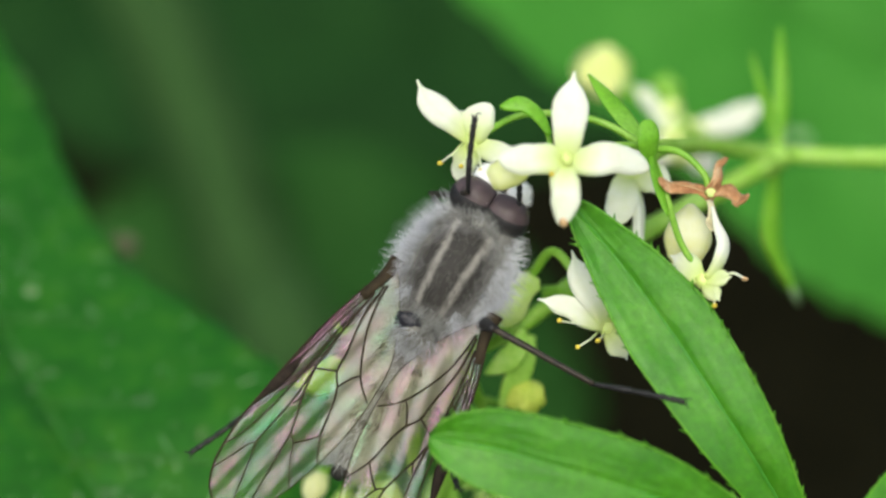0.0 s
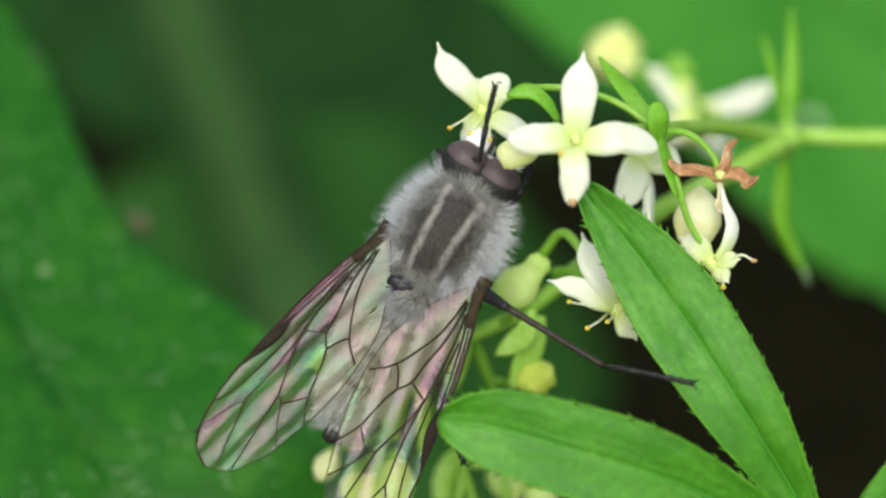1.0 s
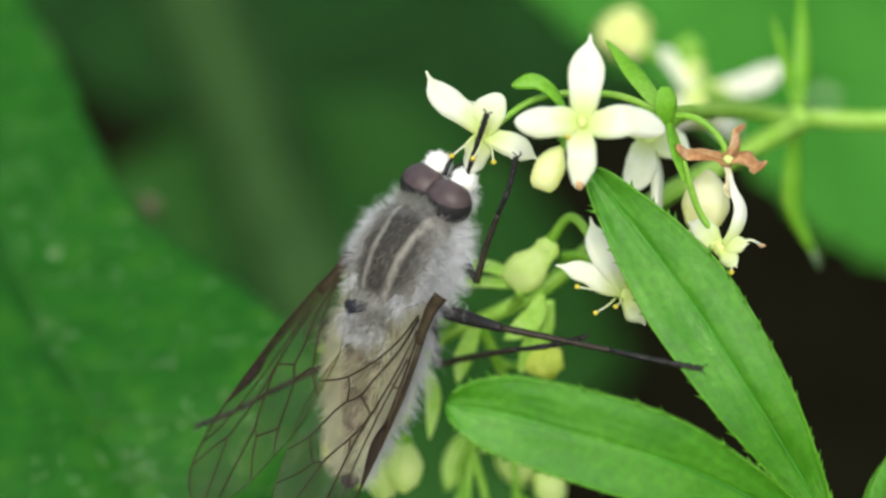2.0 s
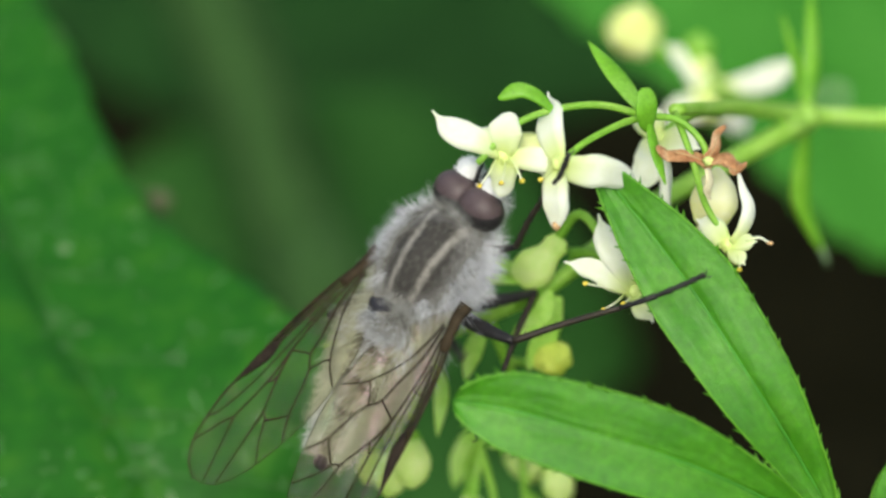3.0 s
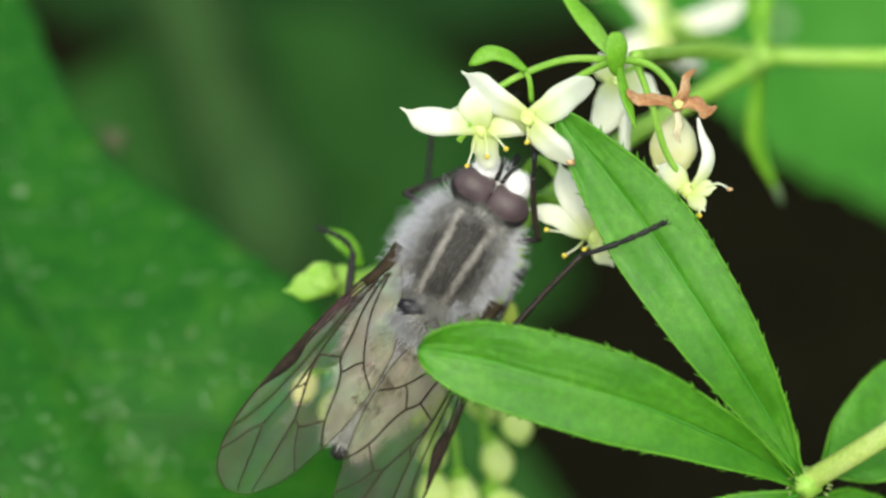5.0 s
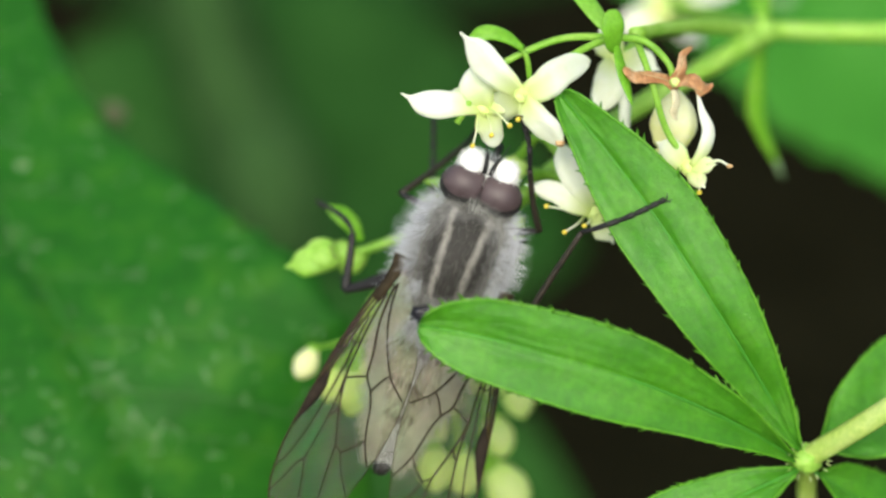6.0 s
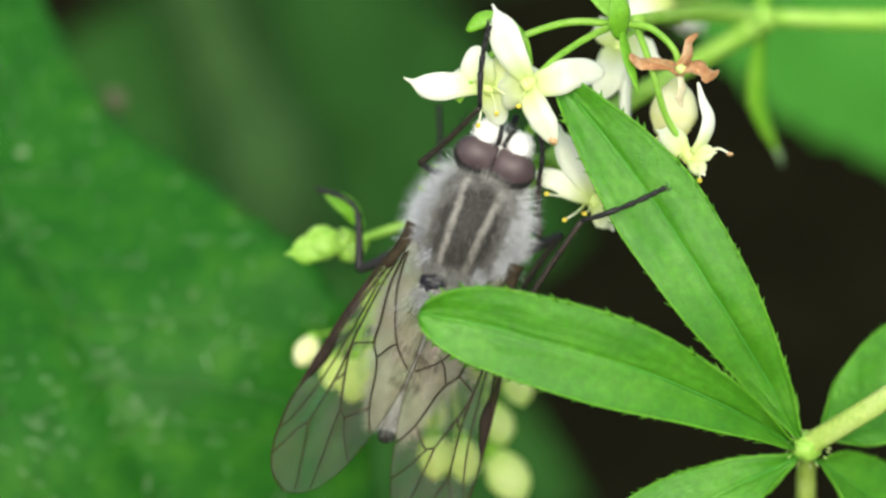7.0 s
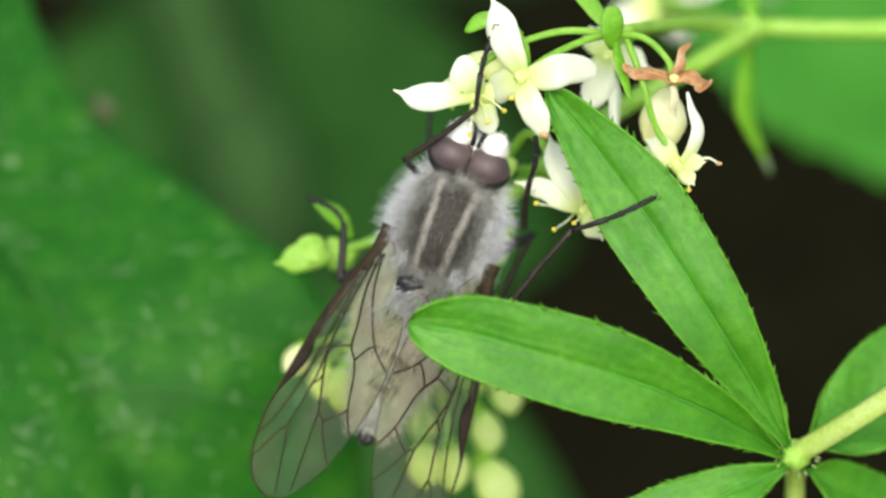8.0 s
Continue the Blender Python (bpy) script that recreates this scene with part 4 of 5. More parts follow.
def membrane_material(side):
    """A clear film: light passes through it, its gloss shows the colours of a thin film, and its fore edge is stained tan."""
    m, n, l, p = material("wing_membrane")
    p.inputs["Base Color"].default_value = (0.022, 0.022, 0.012, 1)
    p.inputs["Roughness"].default_value = 0.14
    p.inputs["IOR"].default_value = 1.45
    p.inputs["Thin Film IOR"].default_value = 1.68
    film = n.new("ShaderNodeMapRange")
    film.inputs["To Min"].default_value, film.inputs["To Max"].default_value = 452, 552
    l.new(noise_node(n, l, 800, 3, 0.5, stretch=(1.3, 0.8, 1)), film.inputs[0])
    l.new(film.outputs[0], p.inputs["Thin Film Thickness"])
    bump(n, l, p, noise_node(n, l, 650, 4, 0.6, stretch=(1.2, 0.9, 1)), 0.4, 0.00020)
    tr = n.new("ShaderNodeBsdfTransparent")
    clear = ramp(n, l, noise_node(n, l, 700, 2, 0.5), [(0.3, (0.83, 0.83, 0.71)), (0.7, (0.92, 0.92, 0.81))])
    tc = n.new("ShaderNodeTexCoord")
    sx = n.new("ShaderNodeSeparateXYZ")
    l.new(tc.outputs["Object"], sx.inputs[0])
    band = n.new("ShaderNodeMapRange")
    band.inputs["From Min"].default_value, band.inputs["From Max"].default_value = 0.00012 * side, 0.00030 * side
    l.new(sx.outputs[0], band.inputs[0])
    near = n.new("ShaderNodeMapRange")
    near.inputs["From Min"].default_value, near.inputs["From Max"].default_value = -0.0056, -0.0040
    l.new(sx.outputs[1], near.inputs[0])
    both = n.new("ShaderNodeMath")
    both.operation = "MULTIPLY"
    l.new(band.outputs[0], both.inputs[0])
    l.new(near.outputs[0], both.inputs[1])
    l.new(mix(n, l, "MIX", both.outputs[0], clear, (0.42, 0.34, 0.20)), tr.inputs[0])
    add = n.new("ShaderNodeMixShader")
    add.inputs[0].default_value = 0.18
    l.new(tr.outputs[0], add.inputs[1])
    film_sum = n.new("ShaderNodeAddShader")
    l.new(tr.outputs[0], film_sum.inputs[0])
    l.new(p.outputs[0], film_sum.inputs[1])
    l.new(film_sum.outputs[0], add.inputs[2])
    l.new(add.outputs[0], n["Material Output"].inputs["Surface"])
    return m


M_THORAX, M_EYE, M_WING = thorax_material(), eye_material(), {1: membrane_material(1), -1: membrane_material(-1)}
M_ABDOMEN = abdomen_material()
M_DARK = plain("dark_cuticle", [(0.3, (0.008, 0.008, 0.009)), (0.7, (0.024, 0.023, 0.024))], 5000, 0.5, 0.3)
M_TIBIA = plain("leg_cuticle", [(0.3, (0.012, 0.010, 0.008)), (0.7, (0.042, 0.033, 0.023))], 4000, 0.5, 0.3)
M_VEIN = plain("wing_vein", [(0.3, (0.015, 0.011, 0.006)), (0.7, (0.046, 0.034, 0.019))], 2500, 0.7, 0.12)
M_SPOT = plain("wing_spot", [(0.3, (0.010, 0.007, 0.005)), (0.7, (0.028, 0.020, 0.014))], 3000, 0.7, 0.12)
M_FUR = plain("pale_fur", [(0.3, (0.41, 0.43, 0.465)), (0.7, (0.68, 0.705, 0.745))], 4000, 0.55, 0.3)
M_FUR_GREY = plain("grey_fur", [(0.3, (0.070, 0.068, 0.058)), (0.7, (0.160, 0.158, 0.140))], 4000, 0.55, 0.3)
M_FUR_MID = plain("smoky_fur", [(0.3, (0.15, 0.148, 0.135)), (0.7, (0.38, 0.39, 0.375))], 4000, 0.55, 0.3)
# blue-black that stands for the shade in the thorax groove
M_GROOVE_SHADE = plain("pit", [(0.3, (0.008, 0.008, 0.012)), (0.7, (0.02, 0.02, 0.030))], 4000, 0.4, 0.4)
M_FACE = plain("white_face_dust", [(0.3, (0.80, 0.81, 0.81)), (0.7, (0.90, 0.91, 0.91))], 5000, 0.6, 0.3, sheen=0.2)

fly = thing("fly", (0, 0, 0), "grey furry fly with brown eyes feeding on white flowers", "fly")
rng = random.Random(11)


def hairs(parent, samples, mat, r=0.012, name="fur", label=""):
    """Thin bent tapering hairs. Samples: (root, way, length)."""
    verts, faces = [], []
    for root, way, ln in samples:
        way = (way.normalized() + Vector(noise.noise_vector(root * 2.6)) * 0.5).normalized()
        s = way.orthogonal().normalized()
        q = way.cross(s)
        bend = (way + V(rng.uniform(-0.35, 0.35), rng.uniform(-0.5, 0.1), rng.uniform(-0.3, 0.2))).normalized()
        k = len(verts)
        for c, rad in ((root, r), (root + way * ln * 0.55, r * 0.75)):
            for j in range(3):
                a = 2.094 * j
                verts.append((c + s * rad * math.cos(a) + q * rad * math.sin(a)) * MM)
        verts.append((root + way * ln * 0.55 + bend * ln * 0.5) * MM)
        for j in range(3):
            h = (j + 1) % 3
            faces += [(k + j, k + h, k + 3 + h, k + 3 + j), (k + 3 + j, k + 3 + h, k + 6)]
    data = bpy.data.meshes.new(name)
    data.from_pydata(verts, [], faces)
    data.materials.append(mat)
    ob = new(name, data)
    ob.parent = parent
    return tagged(ob, label, kind="stuff")


def on_ball(c, r, keep, count):
    """Points and normals on an ellipsoid where keep(way) holds."""
    out = []
    while len(out) < count:
        d = V(rng.gauss(0, 1), rng.gauss(0, 1), rng.gauss(0, 1)).normalized()
        if keep(d):
            out.append((V(c[0] + d.x * r[0], c[1] + d.y * r[1], c[2] + d.z * r[2]), V(d.x / r[0], d.y / r[1], d.z / r[2]).normalized()))
    return out


# thorax: a domed box with its scutellum
TH = (1.42, 1.95, 1.30)
bm = ball((0, 0, 0), *TH, 28, 20, wobble=0.04)
thorax = part("thorax", bm, M_THORAX, fly, "dark grey thorax with two pale stripes")
scutellum = part("scutellum", ball((0, -2.15, 0.55), 0.74, 0.55, 0.42, 18, 12, wobble=0.06), M_FUR_GREY, thorax, "grey downy scutellum")
# dark body laid in as the shaded gap between thorax and scutellum
part("groove_shade", ball((-0.28, -1.96, 0.75), 0.48, 0.32, 0.28, 16, 12, wobble=0.4), M_GROOVE_SHADE, thorax, "shiny dark body for the shaded groove before the scutellum")
part("neck", loft(smooth_path([(0, 1.5, 0.05), (0, 1.9, 0.1), (0, 2.2, 0.1)], 6), lambda u: 0.5 - 0.15 * u, lambda u: 0.45 - 0.1 * u), M_DARK, thorax)
side_fur = [(p, n * 0.75 + V(0, -0.35, 0.05) + V(rng.gauss(0, .25), rng.gauss(0, .25), rng.gauss(0, .25)), rng.uniform(0.28, 0.68))
            for p, n in on_ball((0, 0, 0), TH, lambda d: abs(d.x) > 0.78 and -0.55 < d.z < 0.58, 3800)]
hairs(thorax, side_fur, M_FUR, 0.006)
chest_fur = [(p, n + V(rng.gauss(0, .25), rng.gauss(0, .25), rng.gauss(0, .25)), rng.uniform(0.5, 1.0))
             for p, n in on_ball((0, 0, 0), TH, lambda d: d.z < 0.1 and (abs(d.x) > 0.3 or d.y > 0.3), 3000)]
hairs(thorax, chest_fur, M_FUR, 0.009)
collar_fur = [(p, n * 0.6 + V(0, 0.5, 0.3) + V(rng.gauss(0, .25), rng.gauss(0, .2), rng.gauss(0, .25)), rng.uniform(0.3, 0.6))
              for p, n in on_ball((0, 0, 0), TH, lambda d: d.y > 0.72 and d.z > -0.3, 900)]
hairs(thorax, collar_fur, M_FUR_MID, 0.0075)
back_fur = [(p, n * 0.4 + V(0, -0.8, 0.1) + V(rng.gauss(0, .3), rng.gauss(0, .3), rng.gauss(0, .2)), rng.uniform(0.2, 0.42))
            for p, n in on_ball((0, 0, 0), TH, lambda d: d.z > 0.45 and abs(d.x) < 0.75, 350)]
hairs(thorax, back_fur, M_FUR_GREY, 0.008)
tail_fur = [(p, n * 0.7 + V(0, -0.7, 0) + V(rng.gauss(0, .35), rng.gauss(0, .3), rng.gauss(0, .3)), rng.uniform(0.35, 0.75))
            for p, n in on_ball((0, 0, 0), TH, lambda d: d.y < -0.66 and d.z > -0.1 and not (-0.46 < d.x < 0.06 and 0.36 < d.z < 0.62), 1300)]
tail_fur += [(p, n * 0.7 + V(0, -0.6, 0.1) + V(rng.gauss(0, .35), rng.gauss(0, .3), rng.gauss(0, .3)), rng.uniform(0.25, 0.5))
             for p, n in on_ball((0, -2.15, 0.55), (0.74, 0.55, 0.42), lambda d: d.z > -0.2 and not (d.x < 0.1 and d.y > -0.2), 900)]
hairs(thorax, tail_fur, M_FUR_MID, 0.007)
hem_fur = [(p, n * 0.7 + V(0, -0.6, 0.1) + V(rng.gauss(0, .35), rng.gauss(0, .3), rng.gauss(0, .3)), rng.uniform(0.3, 0.6))
           for p, n in on_ball((0, -2.15, 0.55), (0.74, 0.55, 0.42), lambda d: d.z > -0.3 and d.y < 0.1, 350)]
hem_fur += [(p, n * 0.7 + V(0, -0.6, 0) + V(rng.gauss(0, .35), rng.gauss(0, .3), rng.gauss(0, .3)), rng.uniform(0.4, 0.8))
            for p, n in on_ball((0, 0, 0), TH, lambda d: d.y < -0.5 and abs(d.x) > 0.5 and d.z > -0.1, 700)]
hairs(thorax, hem_fur, M_FUR, 0.006)
rim_fur = [(p, n * 0.5 + V(0, -0.55, 0.1) + V(rng.gauss(0, .35), rng.gauss(0, .35), rng.gauss(0, .2)), rng.uniform(0.25, 0.55))
           for p, n in on_ball((0, 0, 0), TH, lambda d: d.z > 0.2 and rng.gauss(0.66, 0.13) < d.x * d.x + 0.6 * d.y * d.y < 0.95, 2300)]
hairs(thorax, rim_fur, M_FUR_MID, 0.0055)
nap_fur = [(p, n * 0.25 + V(0, -0.9, 0.05) + V(rng.gauss(0, .2), rng.gauss(0, .2), rng.gauss(0, .15)), rng.uniform(0.12, 0.26))
           for p, n in on_ball((0, 0, 0), TH, lambda d: d.z > 0.4 and d.x * d.x + 0.6 * d.y * d.y < 0.7, 500)]
hairs(thorax, nap_fur, M_FUR_GREY, 0.0045)

# abdomen, tapering, with a dark end
AB_PATH = smooth_path([(0, -1.3, -0.35), (0, -3.0, -0.42), (0, -5.0, -0.62), (0, -6.9, -0.85)], 40)
ab_w = lambda u: profile([(0, 0.95), (0.22, 1.32), (0.5, 1.08), (0.8, 0.55), (1, 0.24)], u) * (1 + 0.025 * math.sin(u * 44))
ab_t = lambda u: ab_w(u) * 0.78
abdomen = part("abdomen", loft(AB_PATH, ab_w, ab_t, (0, 0, 1), 22), M_ABDOMEN, fly, "tapering brownish grey abdomen")
part("abdomen_tip", ball((0, -7.0, -0.86), 0.30, 0.32, 0.26, 12, 8, wobble=0.3), M_DARK, abdomen, "small dark end of the abdomen")
ab_fur = []
for _ in range(5200):
    u = rng.random() ** 0.9
    i = int(u * 40)
    a = rng.uniform(0, 2 * math.pi)
    if math.sin(a) > 0.7 and rng.random() < 0.72:
        continue
    p = AB_PATH[i] + V(math.cos(a) * ab_w(u), rng.uniform(-0.1, 0.1), math.sin(a) * ab_t(u))
    ab_fur.append((p, V(math.cos(a), -0.75, math.sin(a)) + V(rng.gauss(0, .25), rng.gauss(0, .25), rng.gauss(0, .25)), rng.uniform(0.3, 0.8) * (1.1 - 0.4 * u) * (1.5 if abs(math.cos(a)) > 0.8 else 1.0)))
hairs(abdomen, ab_fur, M_FUR, 0.0075)
fringe = []
for _ in range(3200):
    u = rng.uniform(0.08, 0.9)
    a = rng.gauss(0.4, 0.3)
    a = a if rng.random() < 0.5 else math.pi - a
    p = AB_PATH[int(u * 40)] + V(math.cos(a) * ab_w(u) * 0.95, rng.uniform(-0.1, 0.1), math.sin(a) * ab_t(u))
    fringe.append((p, V(math.cos(a) * 0.8, -1.0, math.sin(a) * 0.5) + V(rng.gauss(0, .2), rng.gauss(0, .2), rng.gauss(0, .2)), rng.uniform(0.5, 1.0)))
hairs(abdomen, fringe, M_FUR, 0.012)

# head (own space: origin at the neck joint)
def eye_body(side, c, r):
    """A domed eye, pressed flat where it meets the other one."""
    bm = ball((0, 0, 0), *r, 30, 22)
    for v in bm.verts:
        if v.co.x * side < 0:
            v.co.x = -side * min(abs(v.co.x) * 1.25, (c[0] - 0.012) * MM)
        v.co += Vector((side * c[0], c[1], c[2])) * MM
    return bm


HEAD_HOME = V(0, 1.75, 0.1)
head = part("head", ball((0, 0.55, -0.12), 0.90, 0.50, 0.52, 20, 14, wobble=0.04), M_FACE, fly, "broad head with large brown eyes and a white face")
head.matrix_basis = Matrix.Translation(HEAD_HOME * MM)
for s in (-1, 1):
    part("eye", eye_body(s, (0.60, 0.50, 0.24), (0.69, 0.60, 0.60)), M_EYE, head, "dull purplish brown compound eye")
    part("eye_rim", eye_body(s, (0.60, 0.44, 0.17), (0.72, 0.62, 0.63)), M_DARK, head, "black rim behind the eye")
    part("face_tuft", ball((s * 0.56, 1.25, 0.26), 0.39, 0.41, 0.38, 16, 12, wobble=0.12), M_FACE, head, "white furry face tuft")
    hairs(head, [(p, n + V(rng.gauss(0, .2), rng.gauss(0, .2), rng.gauss(0, .2)), rng.uniform(0.06, 0.16)) for p, n in on_ball((s * 0.56, 1.25, 0.26), (0.39, 0.41, 0.38), lambda d: True, 320)], M_FACE, 0.008)
    part("antenna", tube([(s * 0.10, 1.05, 0.30), (s * 0.14, 1.40, 0.42), (s * 0.20, 1.62, 0.36)], 0.085, 0.06, 8, 8), M_DARK, head, "short dark antenna")
    part("bristle", tube([(s * 0.20, 1.60, 0.36), (s * 0.30, 1.85, 0.34), (s * 0.36, 2.1, 0.22)], 0.03, 0.012, 8, 5), M_DARK, head)
part("eye_seam", ball((0, 0.30, 0.42), 0.05, 0.36, 0.22, 10, 8), M_DARK, head, "dark seam between the eyes")
part("lower_face", ball((0, 0.92, -0.36), 0.80, 0.50, 0.50, 18, 12, wobble=0.15), M_FACE, head, "white furry lower face")
hairs(head, [(p, n + V(rng.gauss(0, .25), rng.gauss(0, .25), rng.gauss(0, .25)), rng.uniform(0.15, 0.4)) for p, n in on_ball((0, 0.92, -0.36), (0.80, 0.50, 0.50), lambda d: d.z < 0.5, 900)], M_FUR, 0.009)
part("proboscis", tube([(0, 0.9, -0.2), (0.05, 1.4, -0.35), (0.08, 1.9, -0.7)], 0.17, 0.10, 10, 8), M_DARK, head, "dark proboscis")
hairs(head, [(p, n + V(rng.gauss(0, .3), rng.gauss(0, .3), rng.gauss(0, .3)), rng.uniform(0.2, 0.5)) for p, n in
             on_ball((0, 0.40, -0.05), (0.98, 0.55, 0.62), lambda d: d.z < 0.0 or d.y < -0.6, 1200)], M_FUR, 0.0075)

# wings: a thin rippled membrane with its veins; along 0 at the root to 1 at the tip, across 0 at the fore edge to 1 at the hind edge
WING_LONG, WING_WIDE = 8.8, 2.85
fore = lambda s: profile([(0, 0.16), (0.12, 0.06), (0.4, 0.0), (0.7, 0.02), (0.86, 0.10), (0.94, 0.21), (0.98, 0.33), (1, 0.49)], s)
hind = lambda s: profile([(0, 0.26), (0.1, 0.55), (0.3, 0.90), (0.55, 1.0), (0.78, 0.94), (0.90, 0.83), (0.97, 0.69), (1, 0.51)], s)


def wing_point(side, s, c):
    """The place on the wing in the wing's own space (origin at its root)."""
    a, w = s * WING_LONG, (c - 0.15) * WING_WIDE
    ripple = 0.018 * math.sin(c * 27 + s * 3) * min(1, s * 4) + 0.10 * math.sin(s * 3.1) * (c - 0.3)
    return V(-side * w, -a, 0.30 * c * WING_WIDE * 0.35 + ripple)


def wing(side):
    """side: 1 right, -1 left."""
    bm = bmesh.new()
    n, m = 44, 36
    grid = []
    for i in range(n + 1):
        s = 1 - (1 - i / n) ** 1.7
        grid.append([wing_point(side, s, fore(s) + (hind(s) - fore(s)) * k / m) for k in range(m + 1)])
    top = [[bm.verts.new((q + V(0, 0, 0.008)) * MM) for q in row] for row in grid]
    low_ = [[bm.verts.new((q - V(0, 0, 0.008)) * MM) for q in row] for row in grid]
    for i in range(n):
        for k in range(m):
            bm.faces.new((top[i][k], top[i][k + 1], top[i + 1][k + 1], top[i + 1][k]))
            bm.faces.new((low_[i][k], low_[i + 1][k], low_[i + 1][k + 1], low_[i][k + 1]))
        bm.faces.new((top[i][0], top[i + 1][0], low_[i + 1][0], low_[i][0]))
        bm.faces.new((top[i][m], low_[i][m], low_[i + 1][m], top[i + 1][m]))
    w = part("wing", bm, M_WING[side], fly, "clear brownish wing with dark veins")
    veins = [
        ([(1 - (1 - s / 20) ** 1.7, fore(1 - (1 - s / 20) ** 1.7) + 0.010) for s in range(21)], 0.042),
        ([(0.0, 0.18), (0.2, 0.085), (0.38, 0.045), (0.46, 0.02)], 0.030),
        ([(0.0, 0.20), (0.2, 0.125), (0.44, 0.075), (0.66, 0.03)], 0.040),
        ([(0.20, 0.15), (0.42, 0.19), (0.62, 0.195), (0.76, 0.15), (0.83, 0.08)], 0.032),
        ([(0.10, 0.19), (0.24, 0.20), (0.40, 0.25), (0.56, 0.315), (0.745, 0.325)], 0.040),
        ([(0.745, 0.325), (0.785, 0.27), (0.84, 0.23), (0.91, 0.17)], 0.034),
        ([(0.745, 0.325), (0.81, 0.41), (0.89, 0.50), (0.97, 0.60)], 0.034),
        ([(0.43, 0.265), (0.48, 0.31), (0.53, 0.37), (0.595, 0.465), (0.65, 0.545)], 0.042),
        ([(0.65, 0.545), (0.74, 0.60), (0.84, 0.67), (0.94, 0.73)], 0.034),
        ([(0.65, 0.545), (0.665, 0.63), (0.72, 0.74), (0.785, 0.92)], 0.034),
        ([(0.665, 0.63), (0.63, 0.71), (0.585, 0.795)], 0.036),
        ([(0.53, 0.37), (0.56, 0.345), (0.57, 0.32)], 0.036),
        ([(0.43, 0.265), (0.41, 0.35), (0.385, 0.46)], 0.040),
        ([(0.06, 0.22), (0.19, 0.275), (0.315, 0.40), (0.385, 0.46), (0.425, 0.575)], 0.044),
        ([(0.425, 0.575), (0.475, 0.66), (0.585, 0.795), (0.66, 0.955)], 0.038),
        ([(0.425, 0.575), (0.37, 0.63), (0.345, 0.68)], 0.036),
        ([(0.05, 0.24), (0.13, 0.30), (0.225, 0.42), (0.345, 0.68), (0.40, 0.93)], 0.040),
        ([(0.30, 0.10), (0.31, 0.155), (0.30, 0.205)], 0.028),
        ([(1 - (1 - s / 20) ** 1.7, hind(1 - (1 - s / 20) ** 1.7) - 0.006) for s in range(21)], 0.016),
    ]
    for pts, r in veins:
        part("vein", tube([wing_point(side, s, c) + V(0, 0, 0.012) for s, c in pts], r * 0.92, r * 0.74, 6 * len(pts), 6), M_VEIN, w)
    spot = loft(smooth_path([wing_point(side, s, c) + V(0, 0, 0.02) for s, c in ((0.42, 0.075), (0.49, 0.075), (0.56, 0.06), (0.66, 0.035))], 14),
                lambda u: 0.19 * math.sin(math.pi * min(max(u, 0.05), 0.96)), lambda u: 0.05, (0, 0, 1), 8)
    part("wing_spot", spot, M_SPOT, w, "dark brown spot on the fore edge")
    part("wing_root", loft(smooth_path([(side * 0.05, 0.35, -0.1), (0, -0.2, 0.0), wing_point(side, 0.14, 0.12)], 10), lambda u: 0.26 - 0.12 * u, lambda u: 0.14 - 0.06 * u), M_VEIN, w)
    return w


WING_ROOT = {1: V(1.80, -0.85, 0.45), -1: V(-1.60, -0.85, 0.53)}
WING_ROWS = {1: [(0, 9, -4), (1.2, 9, -4), (2.3, -1, 3), (2.5, -1, 3), (3.3, 8, 3), (4.0, 6, 2), (5.8, 9, 2), (8, 9, 2)], -1: [(0, 12, -4), (1.2, 13.5, -4), (2.3, 14, 3), (2.5, 15, 3), (3.3, 13, 3), (3.9, 18, 2), (4.1, 17.5, 2), (4.35, 14, 2), (4.7, 12.5, 2), (5.8, 10.5, 2), (8, 10.8, 2)]}
wings = {1: wing(1), -1: wing(-1)}


def wing_pose(side, splay, lift, twist=0.0):
    return Matrix.Translation(WING_ROOT[side] * MM) @ pose(0, 0, 0, lift, side * twist, side * splay)


# legs: upper leg, lower leg and the jointed foot
SHIN = 0.55      # the lower leg's share of lower leg and foot
LEGS = {("front", 1): (V(0.70, 1.15, -0.85), 1.6, 4.3), ("front", -1): (V(-0.70, 1.15, -0.85), 1.7, 5.7), ("middle", 1): (V(1.3, -0.9, -0.9), 2.6, 6.2),
        ("middle", -1): (V(-1.0, -0.7, -0.9), 2.7, 3.0), ("hind", 1): (V(0.85, -0.9, -0.9), 3.2, 5.6), ("hind", -1): (V(-0.85, -0.9, -0.9), 3.2, 5.6)}


